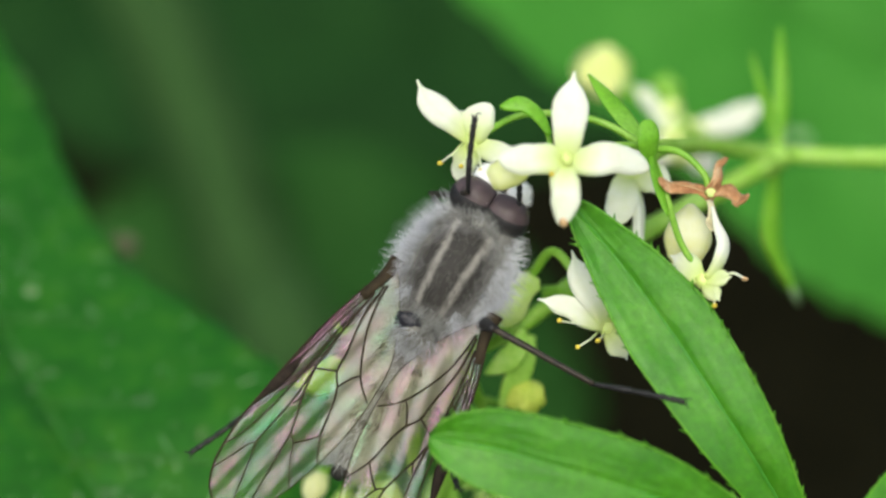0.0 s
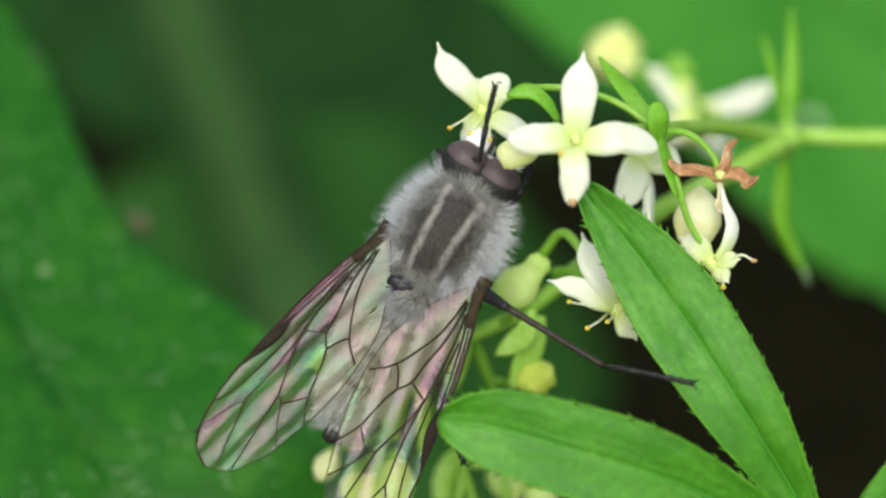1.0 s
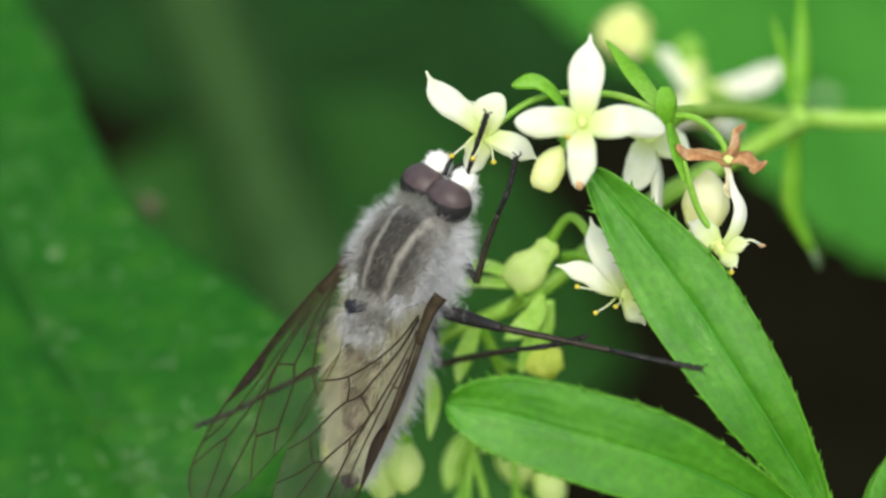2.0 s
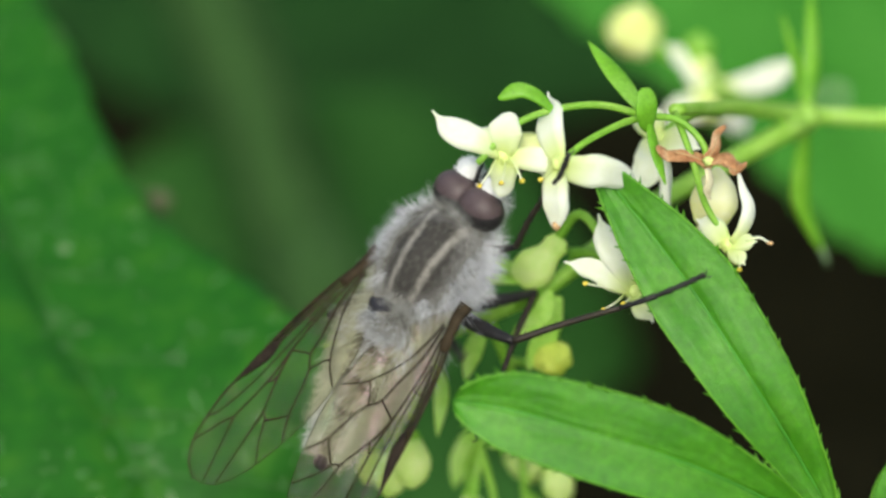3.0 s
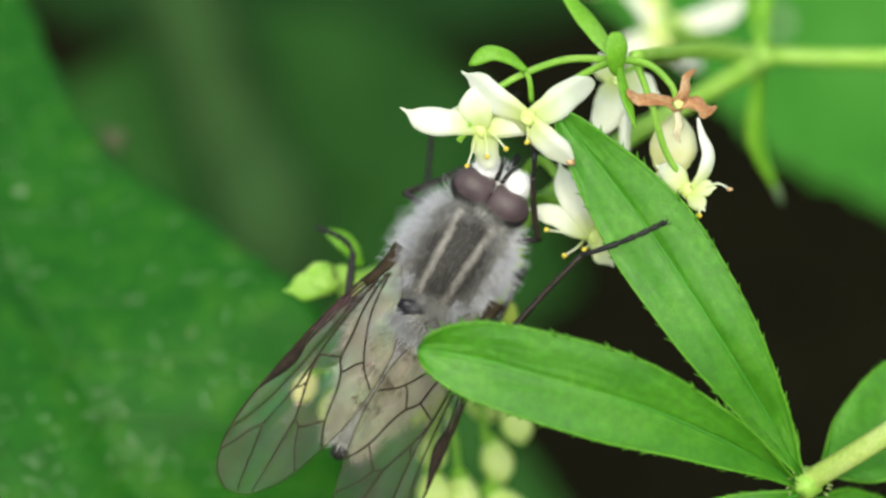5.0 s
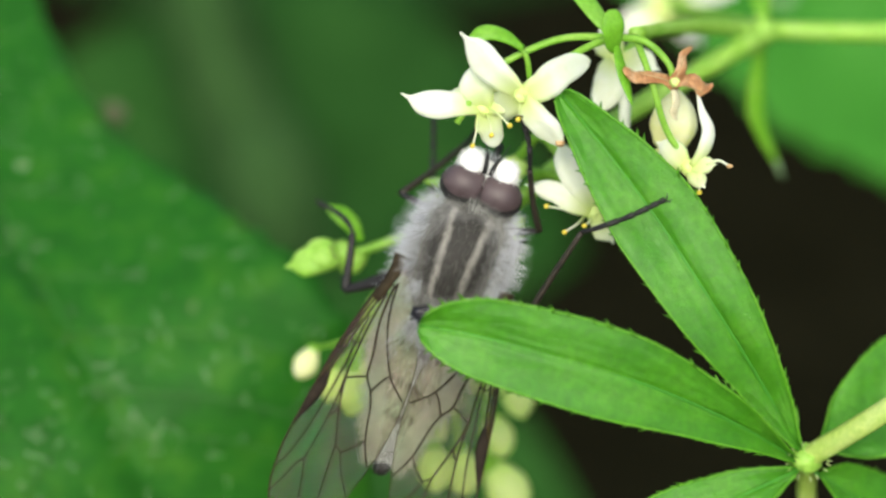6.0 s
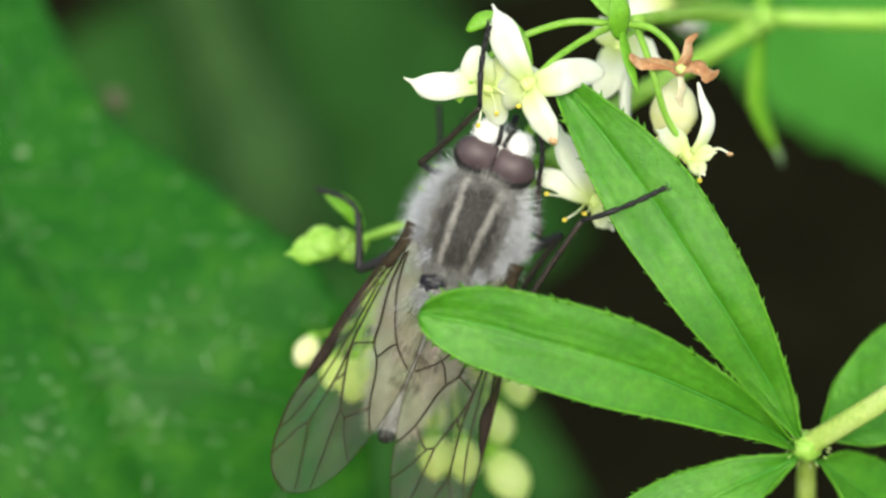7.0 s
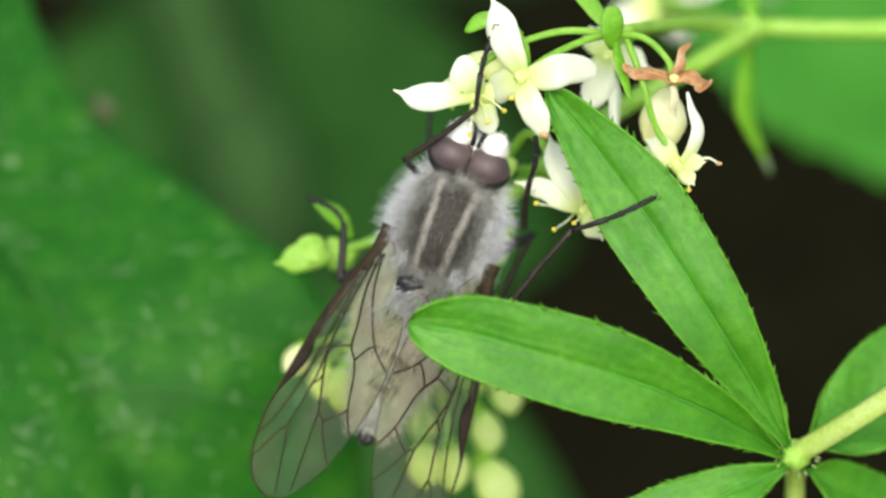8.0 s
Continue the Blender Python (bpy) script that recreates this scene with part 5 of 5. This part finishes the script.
def leg_meshes(key):
    _, a, b = LEGS[key]
    fat = 0.62 if key[0] == "front" else 1.0
    femur = part("upper_leg", loft(smooth_path([(0, 0, 0), (0, a * 0.5, 0.05), (0, a, 0)], 14), lambda u: fat * profile([(0, 0.20), (0.3, 0.24), (0.8, 0.17), (1, 0.13)], u),
                                   lambda u: fat * profile([(0, 0.20), (0.3, 0.24), (0.8, 0.17), (1, 0.13)], u), (0, 0, 1), 10), M_DARK, fly, "dark upper leg")
    hairs(femur, [(V(rng.gauss(0, .12), rng.uniform(0.05, 0.55) * a, rng.gauss(0, .12)), V(rng.gauss(0, 1), 0.5, rng.gauss(0, 1)), rng.uniform(0.2, 0.4)) for _ in range(60)], M_FUR, 0.007)
    tb = b * SHIN
    stout = 1.35 if key == ("middle", -1) else 1.0
    bow = (lambda y: -0.85 * math.sin(math.pi * min(1, y / b) ** 1.5)) if key == ("middle", -1) else (lambda y: 0.0)
    tibia = part("lower_leg", loft(smooth_path([(0, 0, 0), (0, tb * 0.5, bow(tb * 0.5) - 0.06), (0, tb, bow(tb))], 14), lambda u: stout * (0.11 - 0.025 * u), lambda u: stout * (0.11 - 0.025 * u), (0, 0, 1), 8), M_DARK if stout > 1 else M_TIBIA, fly)
    bm = bmesh.new()
    fl = b - tb
    joints = [0, fl * 0.42, fl * 0.62, fl * 0.78, fl * 0.89, fl]
    for p, q in zip(joints, joints[1:]):
        z = lambda y: bow(tb + y) - bow(tb) + 0.10 * math.sin(math.pi * y / fl)
        loft(smooth_path([(0, p, z(p)), (0, (p + q) / 2, z((p + q) / 2)), (0, q, z(q))], 4), lambda u: 0.065 + 0.035 * u, lambda u: 0.065 + 0.03 * u, (0, 0, 1), 8, bm=bm)
    foot = part("foot", bm, M_DARK, fly, "dark jointed foot")
    end = bow(b) - bow(tb)
    for s in (-1, 1):
        part("claw", tube([(0, fl - 0.02, end), (s * 0.10, fl + 0.12, end + 0.06), (s * 0.16, fl + 0.16, end - 0.08)], 0.035, 0.012, 6, 5), M_DARK, foot)
    for j in joints[1:-1]:
        part("foot_joint", ball((0, j, z(j)), 0.105, 0.07, 0.10, 8, 6), M_DARK, foot)
    hairs(tibia, [(V(rng.gauss(0, .06), rng.uniform(0.1, 1.0) * tb, rng.gauss(0, .06)), V(rng.gauss(0, 1), 0.8, rng.gauss(0, 1)), rng.uniform(0.1, 0.25)) for _ in range(50)], M_DARK, 0.010, "leg_bristles")
    return femur, tibia, foot


leg_parts = {key: leg_meshes(key) for key in LEGS}


# ---- what moves ----
def between(rows, t):
    """Values at t of rows (t, a, b, ...), gliding from row to row."""
    times = [r[0] for r in rows]
    if t <= times[0]:
        return [float(v) for v in rows[0][1:]]
    if t >= times[-1]:
        return [float(v) for v in rows[-1][1:]]
    k = max(i for i, s in enumerate(times) if s <= t)
    k = min(k, len(rows) - 2)
    h = times[k + 1] - times[k]
    u = (t - times[k]) / h
    out = []
    for j in range(1, len(rows[0])):
        p0, p1 = rows[k][j], rows[k + 1][j]
        d = (p1 - p0) / h
        before = (p0 - rows[k - 1][j]) / (times[k] - times[k - 1]) if k > 0 else d
        after = (rows[k + 2][j] - p1) / (times[k + 2] - times[k + 1]) if k + 2 < len(rows) else d
        m0 = 0.0 if before * d <= 0 else 2 * before * d / (before + d)
        m1 = 0.0 if after * d <= 0 else 2 * after * d / (after + d)
        out.append(p0 * (2 * u ** 3 - 3 * u * u + 1) + m0 * h * (u ** 3 - 2 * u * u + u) + p1 * (3 * u * u - 2 * u ** 3) + m1 * h * (u ** 3 - u * u))
    return out


# seconds; place of the middle of the eyes; lean of the body to the right, roll towards its left side, head tipped away
FLY_ROWS = [
    (0.0, 1.37, 2.60, -1.6, 30, -4, 0), (0.5, 0.82, 2.74, -1.6, 27.5, -4, 0), (1.0, 0.80, 3.12, -1.6, 30, -4, 0), (1.2, 0.71, 3.06, -1.6, 30, -5, 0),
    (1.6, 0.10, 2.7, -1.7, 28, -14, 0), (2.3, -1.70, 1.75, -1.8, 24, -40, 0), (2.5, -2.21, 2.03, -1.8, 22, -47, 0), (2.7, -1.72, 2.28, -1.8, 25.5, -41, 0), (2.8, -1.12, 2.2, -1.8, 29.5, -33, 0), (2.9, -0.53, 2.03, -1.8, 31, -28, 0),
    (3.1, 0.40, 1.34, -1.8, 34, -14, 0), (3.3, 1.05, 0.84, -1.8, 35, -8, 0), (3.5, 1.43, 0.75, -1.8, 35, -6, 0), (4.0, 1.45, 0.42, -1.8, 35, -5, 0), (4.5, 2.00, 0.22, -1.8, 36, -4, 0),
    (4.7, 1.82, 0.34, -1.8, 34, -3, 0), (5.8, 1.80, -0.36, -1.8, 22, -1, 0), (6.0, 1.52, -0.30, -1.8, 20, -2, 0), (6.2, 1.32, 0.20, -1.8, 19, -3, 0), (6.5, 0.89, 0.45, -1.8, 19, -4, 0),
    (6.8, 1.62, 0.34, -1.8, 21, -4, 0), (7.0, 1.93, 0.22, -1.8, 22, -4, 0), (7.2, 1.86, 0.21, -1.8, 22, -4, 0), (7.5, 1.62, 0.40, -1.8, 21, -4, 0), (8.0, 1.47, 0.49, -1.8, 21, -4, 0)]
# nod, turn and tilt of the head on the body
HEAD_ROWS = [(0, -18, 0, 0), (1.2, -20, 0, 0), (2.3, -8, -3, -8), (2.5, -4, -3, -10), (2.7, -4, -5, -10), (2.9, 0, -9, -4), (3.2, 6, -8, 0), (3.5, 8, -4, 0), (4.7, 8, -2, 0), (5.8, 8, 0, 0), (6.5, 10, 0, 0), (8, 10, 0, 0)]
EYES = V(0, 2.27, 0.30)
FEET = {
    ("front", 1): [(0, 2.2, 3.2, -1.0), (1.2, 2.2, 3.2, -1.0), (2.0, 1.6, 3.0, 0), (2.3, 1.2, 3.3, 0.6), (2.5, 1.23, 3.25, 0.6), (2.7, 3.1, 3.55, 0.8), (2.9, 2.85, 3.05, 1.6), (3.2, 2.9, 2.8, 1.1), (3.5, 2.83, 2.55, 0.6), (4.7, 2.9, 2.5, 0.3),
                   (5.8, 2.7, 1.9, 0.2), (6.5, 2.6, 1.8, 0), (7.0, 3.2, 1.2, -0.6), (8.0, 3.37, 1.2, 0.2)],
    ("front", -1): [(0, 0.90, 5.15, 0.6), (0.5, 0.22, 5.96, 0.6), (1.0, 1.22, 5.63, 0.6), (1.2, 1.22, 5.56, 0.6), (1.8, 0.6, 4.2, 0), (2.4, 0.4, 2.8, -1.4), (2.7, 1.0, 4.2, 0.8), (2.9, 1.8, 3.0, -1.5), (3.2, 1.8, 2.6, -4.5), (4.5, 2.0, 2.3, -4.5),
                    (6.4, 1.8, 1.9, -4.5), (6.6, 1.4, 3.0, -1.0), (6.75, 1.5, 4.4, 0.6), (7.0, 1.70, 4.56, 0.6), (7.5, 1.8, 4.75, 0.6), (8.0, 2.25, 5.0, 0.6)],
    ("middle", 1): [(0, 6.91, -3.20, 1.3), (2.5, 6.91, -3.20, 1.3), (2.6, 6.9, -2.0, 1.2), (2.7, 6.62, -0.66, 1.1), (8, 6.55, -0.70, 1.1)],
    ("middle", -1): [(0, -2.0, -0.8, -6), (2.3, -4.6, -2.2, -6), (3.0, -3.4, -2, -6), (4.1, -2.8, -1.6, -6), (4.3, -3.3, -1.2, -5.2), (4.5, -3.6, -0.95, -5), (8, -3.62, -0.80, -5)],
    ("hind", 1): [(0, 0.41, -5.80, -0.6), (1.2, 0.3, -5.6, -0.6), (2.3, 4.45, -1.6, -2), (2.75, 4.45, -1.5, -2), (2.9, 0.1, -5.1, -1.0), (3.2, 0.6, -5.8, -1.5), (8, 1.4, -5.8, -1.5)],
    ("hind", -1): [(0, -8.56, -5.48, -4), (1.2, -8.56, -5.40, -4), (2.5, -8.4, -5.28, -6), (2.9, -4.5, -1.5, -5.5), (3.2, -0.63, 2.99, -6.3), (3.5, -0.39, 2.96, -6.3), (4.5, -0.01, 2.60, -6.3), (6.0, 0.05, 2.08, -6.3), (7.0, 0.20, 1.83, -6.3), (8, 0.26, 1.92, -6.3)],
}
# where the foot joins the lower leg, for the legs that bend there
ANKLES = {
    ("front", -1): [(0, 0.70, 3.0, -0.9), (0.5, 0.55, 3.6, -0.9), (1.2, 0.80, 3.3, -0.9), (1.8, 0.4, 2.6, -1.2), (2.4, -0.6, 1.9, -2.2), (2.7, -0.5, 2.3, -0.8), (2.9, 0.6, 1.8, -2.5), (3.2, 0.9, 1.7, -5), (4.5, 1.5, 1.3, -5),
                    (6.4, 1.1, 1.1, -5), (6.6, 1.1, 1.5, -2.0), (6.75, 1.35, 1.8, -0.4), (7.0, 1.41, 1.81, -0.3), (8.0, 1.60, 2.05, -0.3)],
    ("middle", 1): [(0, 4.40, -2.72, 0.4), (2.5, 4.40, -2.72, 0.4), (2.6, 4.4, -2.2, 0.3), (2.7, 4.45, -1.55, 0.2), (8, 4.45, -1.6, 0.2)],
}
F1_ROWS = [(0, 3.53, 3.81, 1.2, 0, 0, 0), (2.5, 3.49, 3.96, 1.2, 0, 0, 0), (2.6, 3.35, 3.75, 1.1, 0, -10, 0), (2.7, 2.92, 3.26, 0.9, 0, -22, -2), (2.9, 2.60, 2.82, 0.6, 6, -34, -6), (3.1, 2.70, 2.60, 0.4, 10, -34, 6),
           (3.5, 2.99, 2.38, 0.2, 14, -36, 32), (4.0, 2.97, 2.48, 0.2, 14, -36, 38), (4.5, 2.99, 2.57, 0.2, 14, -36, 42), (5.8, 2.62, 2.50, 0.2, 12, -34, 42), (6.2, 2.72, 2.6, 0.2, 8, -34, 34), (6.5, 2.80, 2.70, 0.3, 4, -34, 28), (7, 2.85, 2.50, 0.3, 2, -32, 28), (8, 2.98, 3.0, 0.3, 0, -30, 26)]
F2_ROWS = [(0, 0.81, 4.60, -2.3, 0, 0, 3), (0.5, 0.80, 5.0, -2.3, 0, 0, -4), (1.0, 0.86, 5.0, -2.3, 0, 0, -4), (1.4, 0.8, 4.65, -1.9, 0, 0, -2), (2.3, 0.56, 3.45, -0.4, 0, 0, 6), (2.5, 0.56, 3.39, -0.2, 0, 0, 4), (2.7, 0.60, 3.60, 0, 0, 0, 8), (2.9, 0.85, 3.18, 0, 0, 0, 18), (3.0, 0.98, 2.95, -0.1, 0, 0, 20),
           (3.2, 1.04, 2.86, -0.2, 0, 0, 23), (3.5, 1.08, 2.86, -0.4, 0, 0, 30), (4.5, 1.40, 2.30, -0.5, 0, 0, 34), (5.8, 1.52, 2.10, -0.6, 0, 0, 40), (6.5, 1.55, 2.30, -0.8, 0, 0, 44), (7, 1.62, 2.40, -0.8, 0, 0, 45), (8, 1.62, 2.42, -0.8, 0, 0, 47)]
FORK_ROWS = [(0, 0, 0, 0), (2.5, 0, 0, 0), (2.6, -0.15, 0, 0), (2.8, -0.52, -0.05, 0), (3.0, -0.84, -0.12, 0), (3.2, -0.70, -0.06, 0), (3.5, -0.48, 0, 0), (4.5, -0.48, 0, 0), (5.8, -0.68, -0.05, 0), (6.5, -0.50, 0, 0), (7, -0.48, 0, 0), (7.5, -0.60, 0, 0), (8, -0.36, 0, 0)]
# turn of the front flower's side petal out of the flower's plane and in it
SIDE_PETAL_ROWS = [(0, 0, 0), (2.5, 0, 0), (2.9, 40, -22), (3.1, 40, -26), (3.5, 40, -38), (4.7, 38, -38), (5.8, 38, -28), (8, 38, -26)]
# turn of its upper petal, back out of the flower's plane and in it
UP_PETAL_ROWS = [(0, 0, 0), (2.5, 0, 0), (2.9, -22, 24), (3.0, -28, 34), (3.1, -30, 35), (3.5, -25, 32), (4.7, -25, 32), (5.8, -10, 14), (6.5, 0, 0), (8, 0, 0)]
# swing of the bud that hangs on it
HANGING_ROWS = [(0, -55), (1.2, -55), (2.3, 0), (2.7, 0), (3.1, -95), (8, -95)]
# turn of its fourth petal back towards the other flower
INNER_PETAL_ROWS = [(0, 0), (2.5, 0), (2.9, -50), (4.7, -50), (5.8, -34), (8, -30)]
# the ripe bud is pushed down under the leaf
RIPE_BUD_ROWS = [(0, 0, 0, 0), (3.0, 0, 0, 0), (4.0, -0.35, -0.05, 0), (4.7, -0.4, -0.2, 0), (5.8, -0.5, -1.5, 0), (8, -0.5, -1.5, 0)]
# the end of the long stalk with its bract, and the bract's slope
BRACT_ROWS = [(0, 3.06, 4.74, -0.2, -26), (2.5, 2.91, 4.46, -0.2, -18), (3.0, 2.38, 4.33, -0.2, -10), (3.5, 2.70, 4.10, -0.2, -6), (4.5, 2.73, 4.03, -0.2, -4), (6.5, 2.59, 3.97, -0.2, 0), (7.5, 2.65, 4.18, -0.2, 0), (8, 2.88, 4.31, -0.2, 0)]
# droop of the abdomen to its lower right side while the fly leans over
ABDOMEN_ROWS = [(0, 0), (1.2, 0), (2.3, 13), (2.6, 13), (2.8, 8), (2.9, 5), (3.1, 0), (8, 0)]
STEPS = [round(0.1 * k, 1) for k in range(81)]


def fly_pose(t):
    x, y, z, lean, roll, tip = between(FLY_ROWS, t)
    turn = pose(0, 0, 0, 0, 0, -lean) @ pose(0, 0, 0, 0, roll, 0) @ pose(0, 0, 0, -tip, 0, 0)
    return Matrix.Translation((V(x, y, z) - turn.to_3x3() @ EYES + V(0, 0, 0)) * MM) @ turn


def along(a, way, bend):
    """A pose at a whose y axis goes along way and whose z axis leans to bend."""
    y = Vector(way).normalized()
    x = y.cross(Vector(bend))
    x = x.normalized() if x.length > 1e-6 else y.orthogonal().normalized()
    return Matrix.Translation(Vector(a) * MM) @ Matrix((x, y, x.cross(y))).transposed().to_4x4()


def leg_pose(key, t):
    coxa, a, b = LEGS[key]
    to_fly = fly_pose(t).inverted()
    toe = to_fly @ (V(*between(FEET[key], t)) * MM) / MM
    if key in ANKLES:
        b *= SHIN
        end = to_fly @ (V(*between(ANKLES[key], t)) * MM) / MM
    else:
        end = toe
    d = end - coxa
    ln = min(max(d.length, abs(b - a) + 0.15), a + b - 0.02)
    d.normalize()
    c = (a * a + ln * ln - b * b) / (2 * a * ln)
    early = between([(0, 1), (1.6, 1), (2.8, 0), (8, 0)], t)[0]
    lift = V(0.9 * key[1], 0.25 if key[0] == "front" else (-0.5 if key[0] == "hind" else 0.0), -0.1 if key[0] == "hind" else 0.35)
    if key == ("middle", 1):
        lift = V(0.23, -0.83, 0.5) * (1 - early) + V(0, 0, 1.0) * early
    if key == ("front", -1):
        late = between([(0, 0), (6.5, 0), (6.8, 1), (8, 1)], t)[0]
        lift = V(-1.0, -0.1, -0.1) * (1 - early - late) + V(-0.6, 0, -1.0) * early + V(-0.8, -0.6, -0.2) * late
    if key == ("hind", 1):
        lift = lift * (1 - early) + V(-0.3, -0.4, -1.0) * early
    if key == ("hind", -1):
        lift = V(0.15, -0.3, -1.0)
    if key == ("middle", -1):
        lift = V(-0.5, -1.0, -0.2)
    lift = (lift - d * lift.dot(d)).normalized()
    knee = coxa + (d * c + lift * math.sqrt(max(0, 1 - c * c))) * a
    ankle = coxa + d * ln if key in ANKLES else knee + (coxa + d * ln - knee) * SHIN
    low = along(knee, coxa + d * ln - knee, lift)
    if key in ANKLES:
        return along(coxa, knee - coxa, lift), low, along(ankle, toe - ankle, lift)
    bent = V(0, LEGS[key][2] * SHIN, -0.85 * math.sin(math.pi * SHIN ** 1.5)) if key == ("middle", -1) else V(0, b * SHIN, 0)
    return along(coxa, knee - coxa, lift), low, low @ Matrix.Translation(bent * MM)


def at_root(p):
    return Matrix.Translation((Vector(p) - ROOT) * MM)


def flower_pose(rows, t):
    x, y, z, rx, ry, rz = between(rows, t)
    return at_root((x, y, z)) @ pose(0, 0, 0, rx, ry, rz)


def stalk_pose(rows, t):
    a = FORK + V(*between(FORK_ROWS, t))
    b = V(*between(rows, t)[:3])
    m = along(a, b - a, V(0.1, 1, 0.2))
    m.translation = (a - ROOT) * MM
    return m


def motions():
    walk(fly, [(t, B @ fly_pose(t)) for t in STEPS])
    walk(head, [(t, Matrix.Translation(HEAD_HOME * MM) @ pose(0, 0, 0, *between(HEAD_ROWS, t))) for t in STEPS])
    joint = Matrix.Translation(V(0, -1.3, -0.35) * MM)
    walk(abdomen, [(t, joint @ Matrix.Rotation(math.radians(between(ABDOMEN_ROWS, t)[0]), 4, V(0.73, 0, 0.68)) @ joint.inverted()) for t in STEPS])
    for side, ob in wings.items():
        walk(ob, [(t, wing_pose(side, *between(WING_ROWS[side], t))) for t in STEPS])
    for key, (femur, tibia, foot) in leg_parts.items():
        walk(femur, [(t, leg_pose(key, t)[0]) for t in STEPS])
        walk(tibia, [(t, leg_pose(key, t)[1]) for t in STEPS])
        walk(foot, [(t, leg_pose(key, t)[2]) for t in STEPS])
    walk(front_flower, [(t, flower_pose(F1_ROWS, t)) for t in STEPS])
    side_petal = [ob for ob in front_flower.children if ob.name.startswith("petal")][2]
    up_petal = [ob for ob in front_flower.children if ob.name.startswith("petal")][0]
    walk(up_petal, [(t, pose(0, 0, 0, between(UP_PETAL_ROWS, t)[0], 0, between(UP_PETAL_ROWS, t)[1])) for t in STEPS])
    for ob in (hanging_bud, bud_stalk):
        walk(ob, [(t, pose(0, 0, 0, 0, 0, *between(HANGING_ROWS, t))) for t in STEPS])
    inner_petal = [ob for ob in front_flower.children if ob.name.startswith("petal")][1]
    walk(inner_petal, [(t, pose(0, 0, 0, 0, *between(INNER_PETAL_ROWS, t), 0)) for t in STEPS])
    walk(side_petal, [(t, pose(0, 0, 0, 0, *between(SIDE_PETAL_ROWS, t))) for t in STEPS])
    walk(arc_bract, [(t, at_root(between(BRACT_ROWS, t)[:3]) @ pose(0, 0, 0, 0, 0, between(BRACT_ROWS, t)[3])) for t in STEPS])
    walk(left_flower, [(t, flower_pose(F2_ROWS, t)) for t in STEPS])
    walk(stalk_1, [(t, stalk_pose(F1_ROWS, t)) for t in STEPS])
    walk(stalk_2, [(t, stalk_pose(F2_ROWS, t)) for t in STEPS])
    walk(ripe_bud, [(t, at_root(between(RIPE_BUD_ROWS, t))) for t in STEPS])
    walk(withered, [(t, at_root(F5_HOME + V(*between(FORK_ROWS, t)))) for t in STEPS])
    for ob in (round_bract, long_bract, hang_bract, stalk_b):
        walk(ob, [(t, at_root(V(*between(FORK_ROWS, t)))) for t in STEPS])


motions()
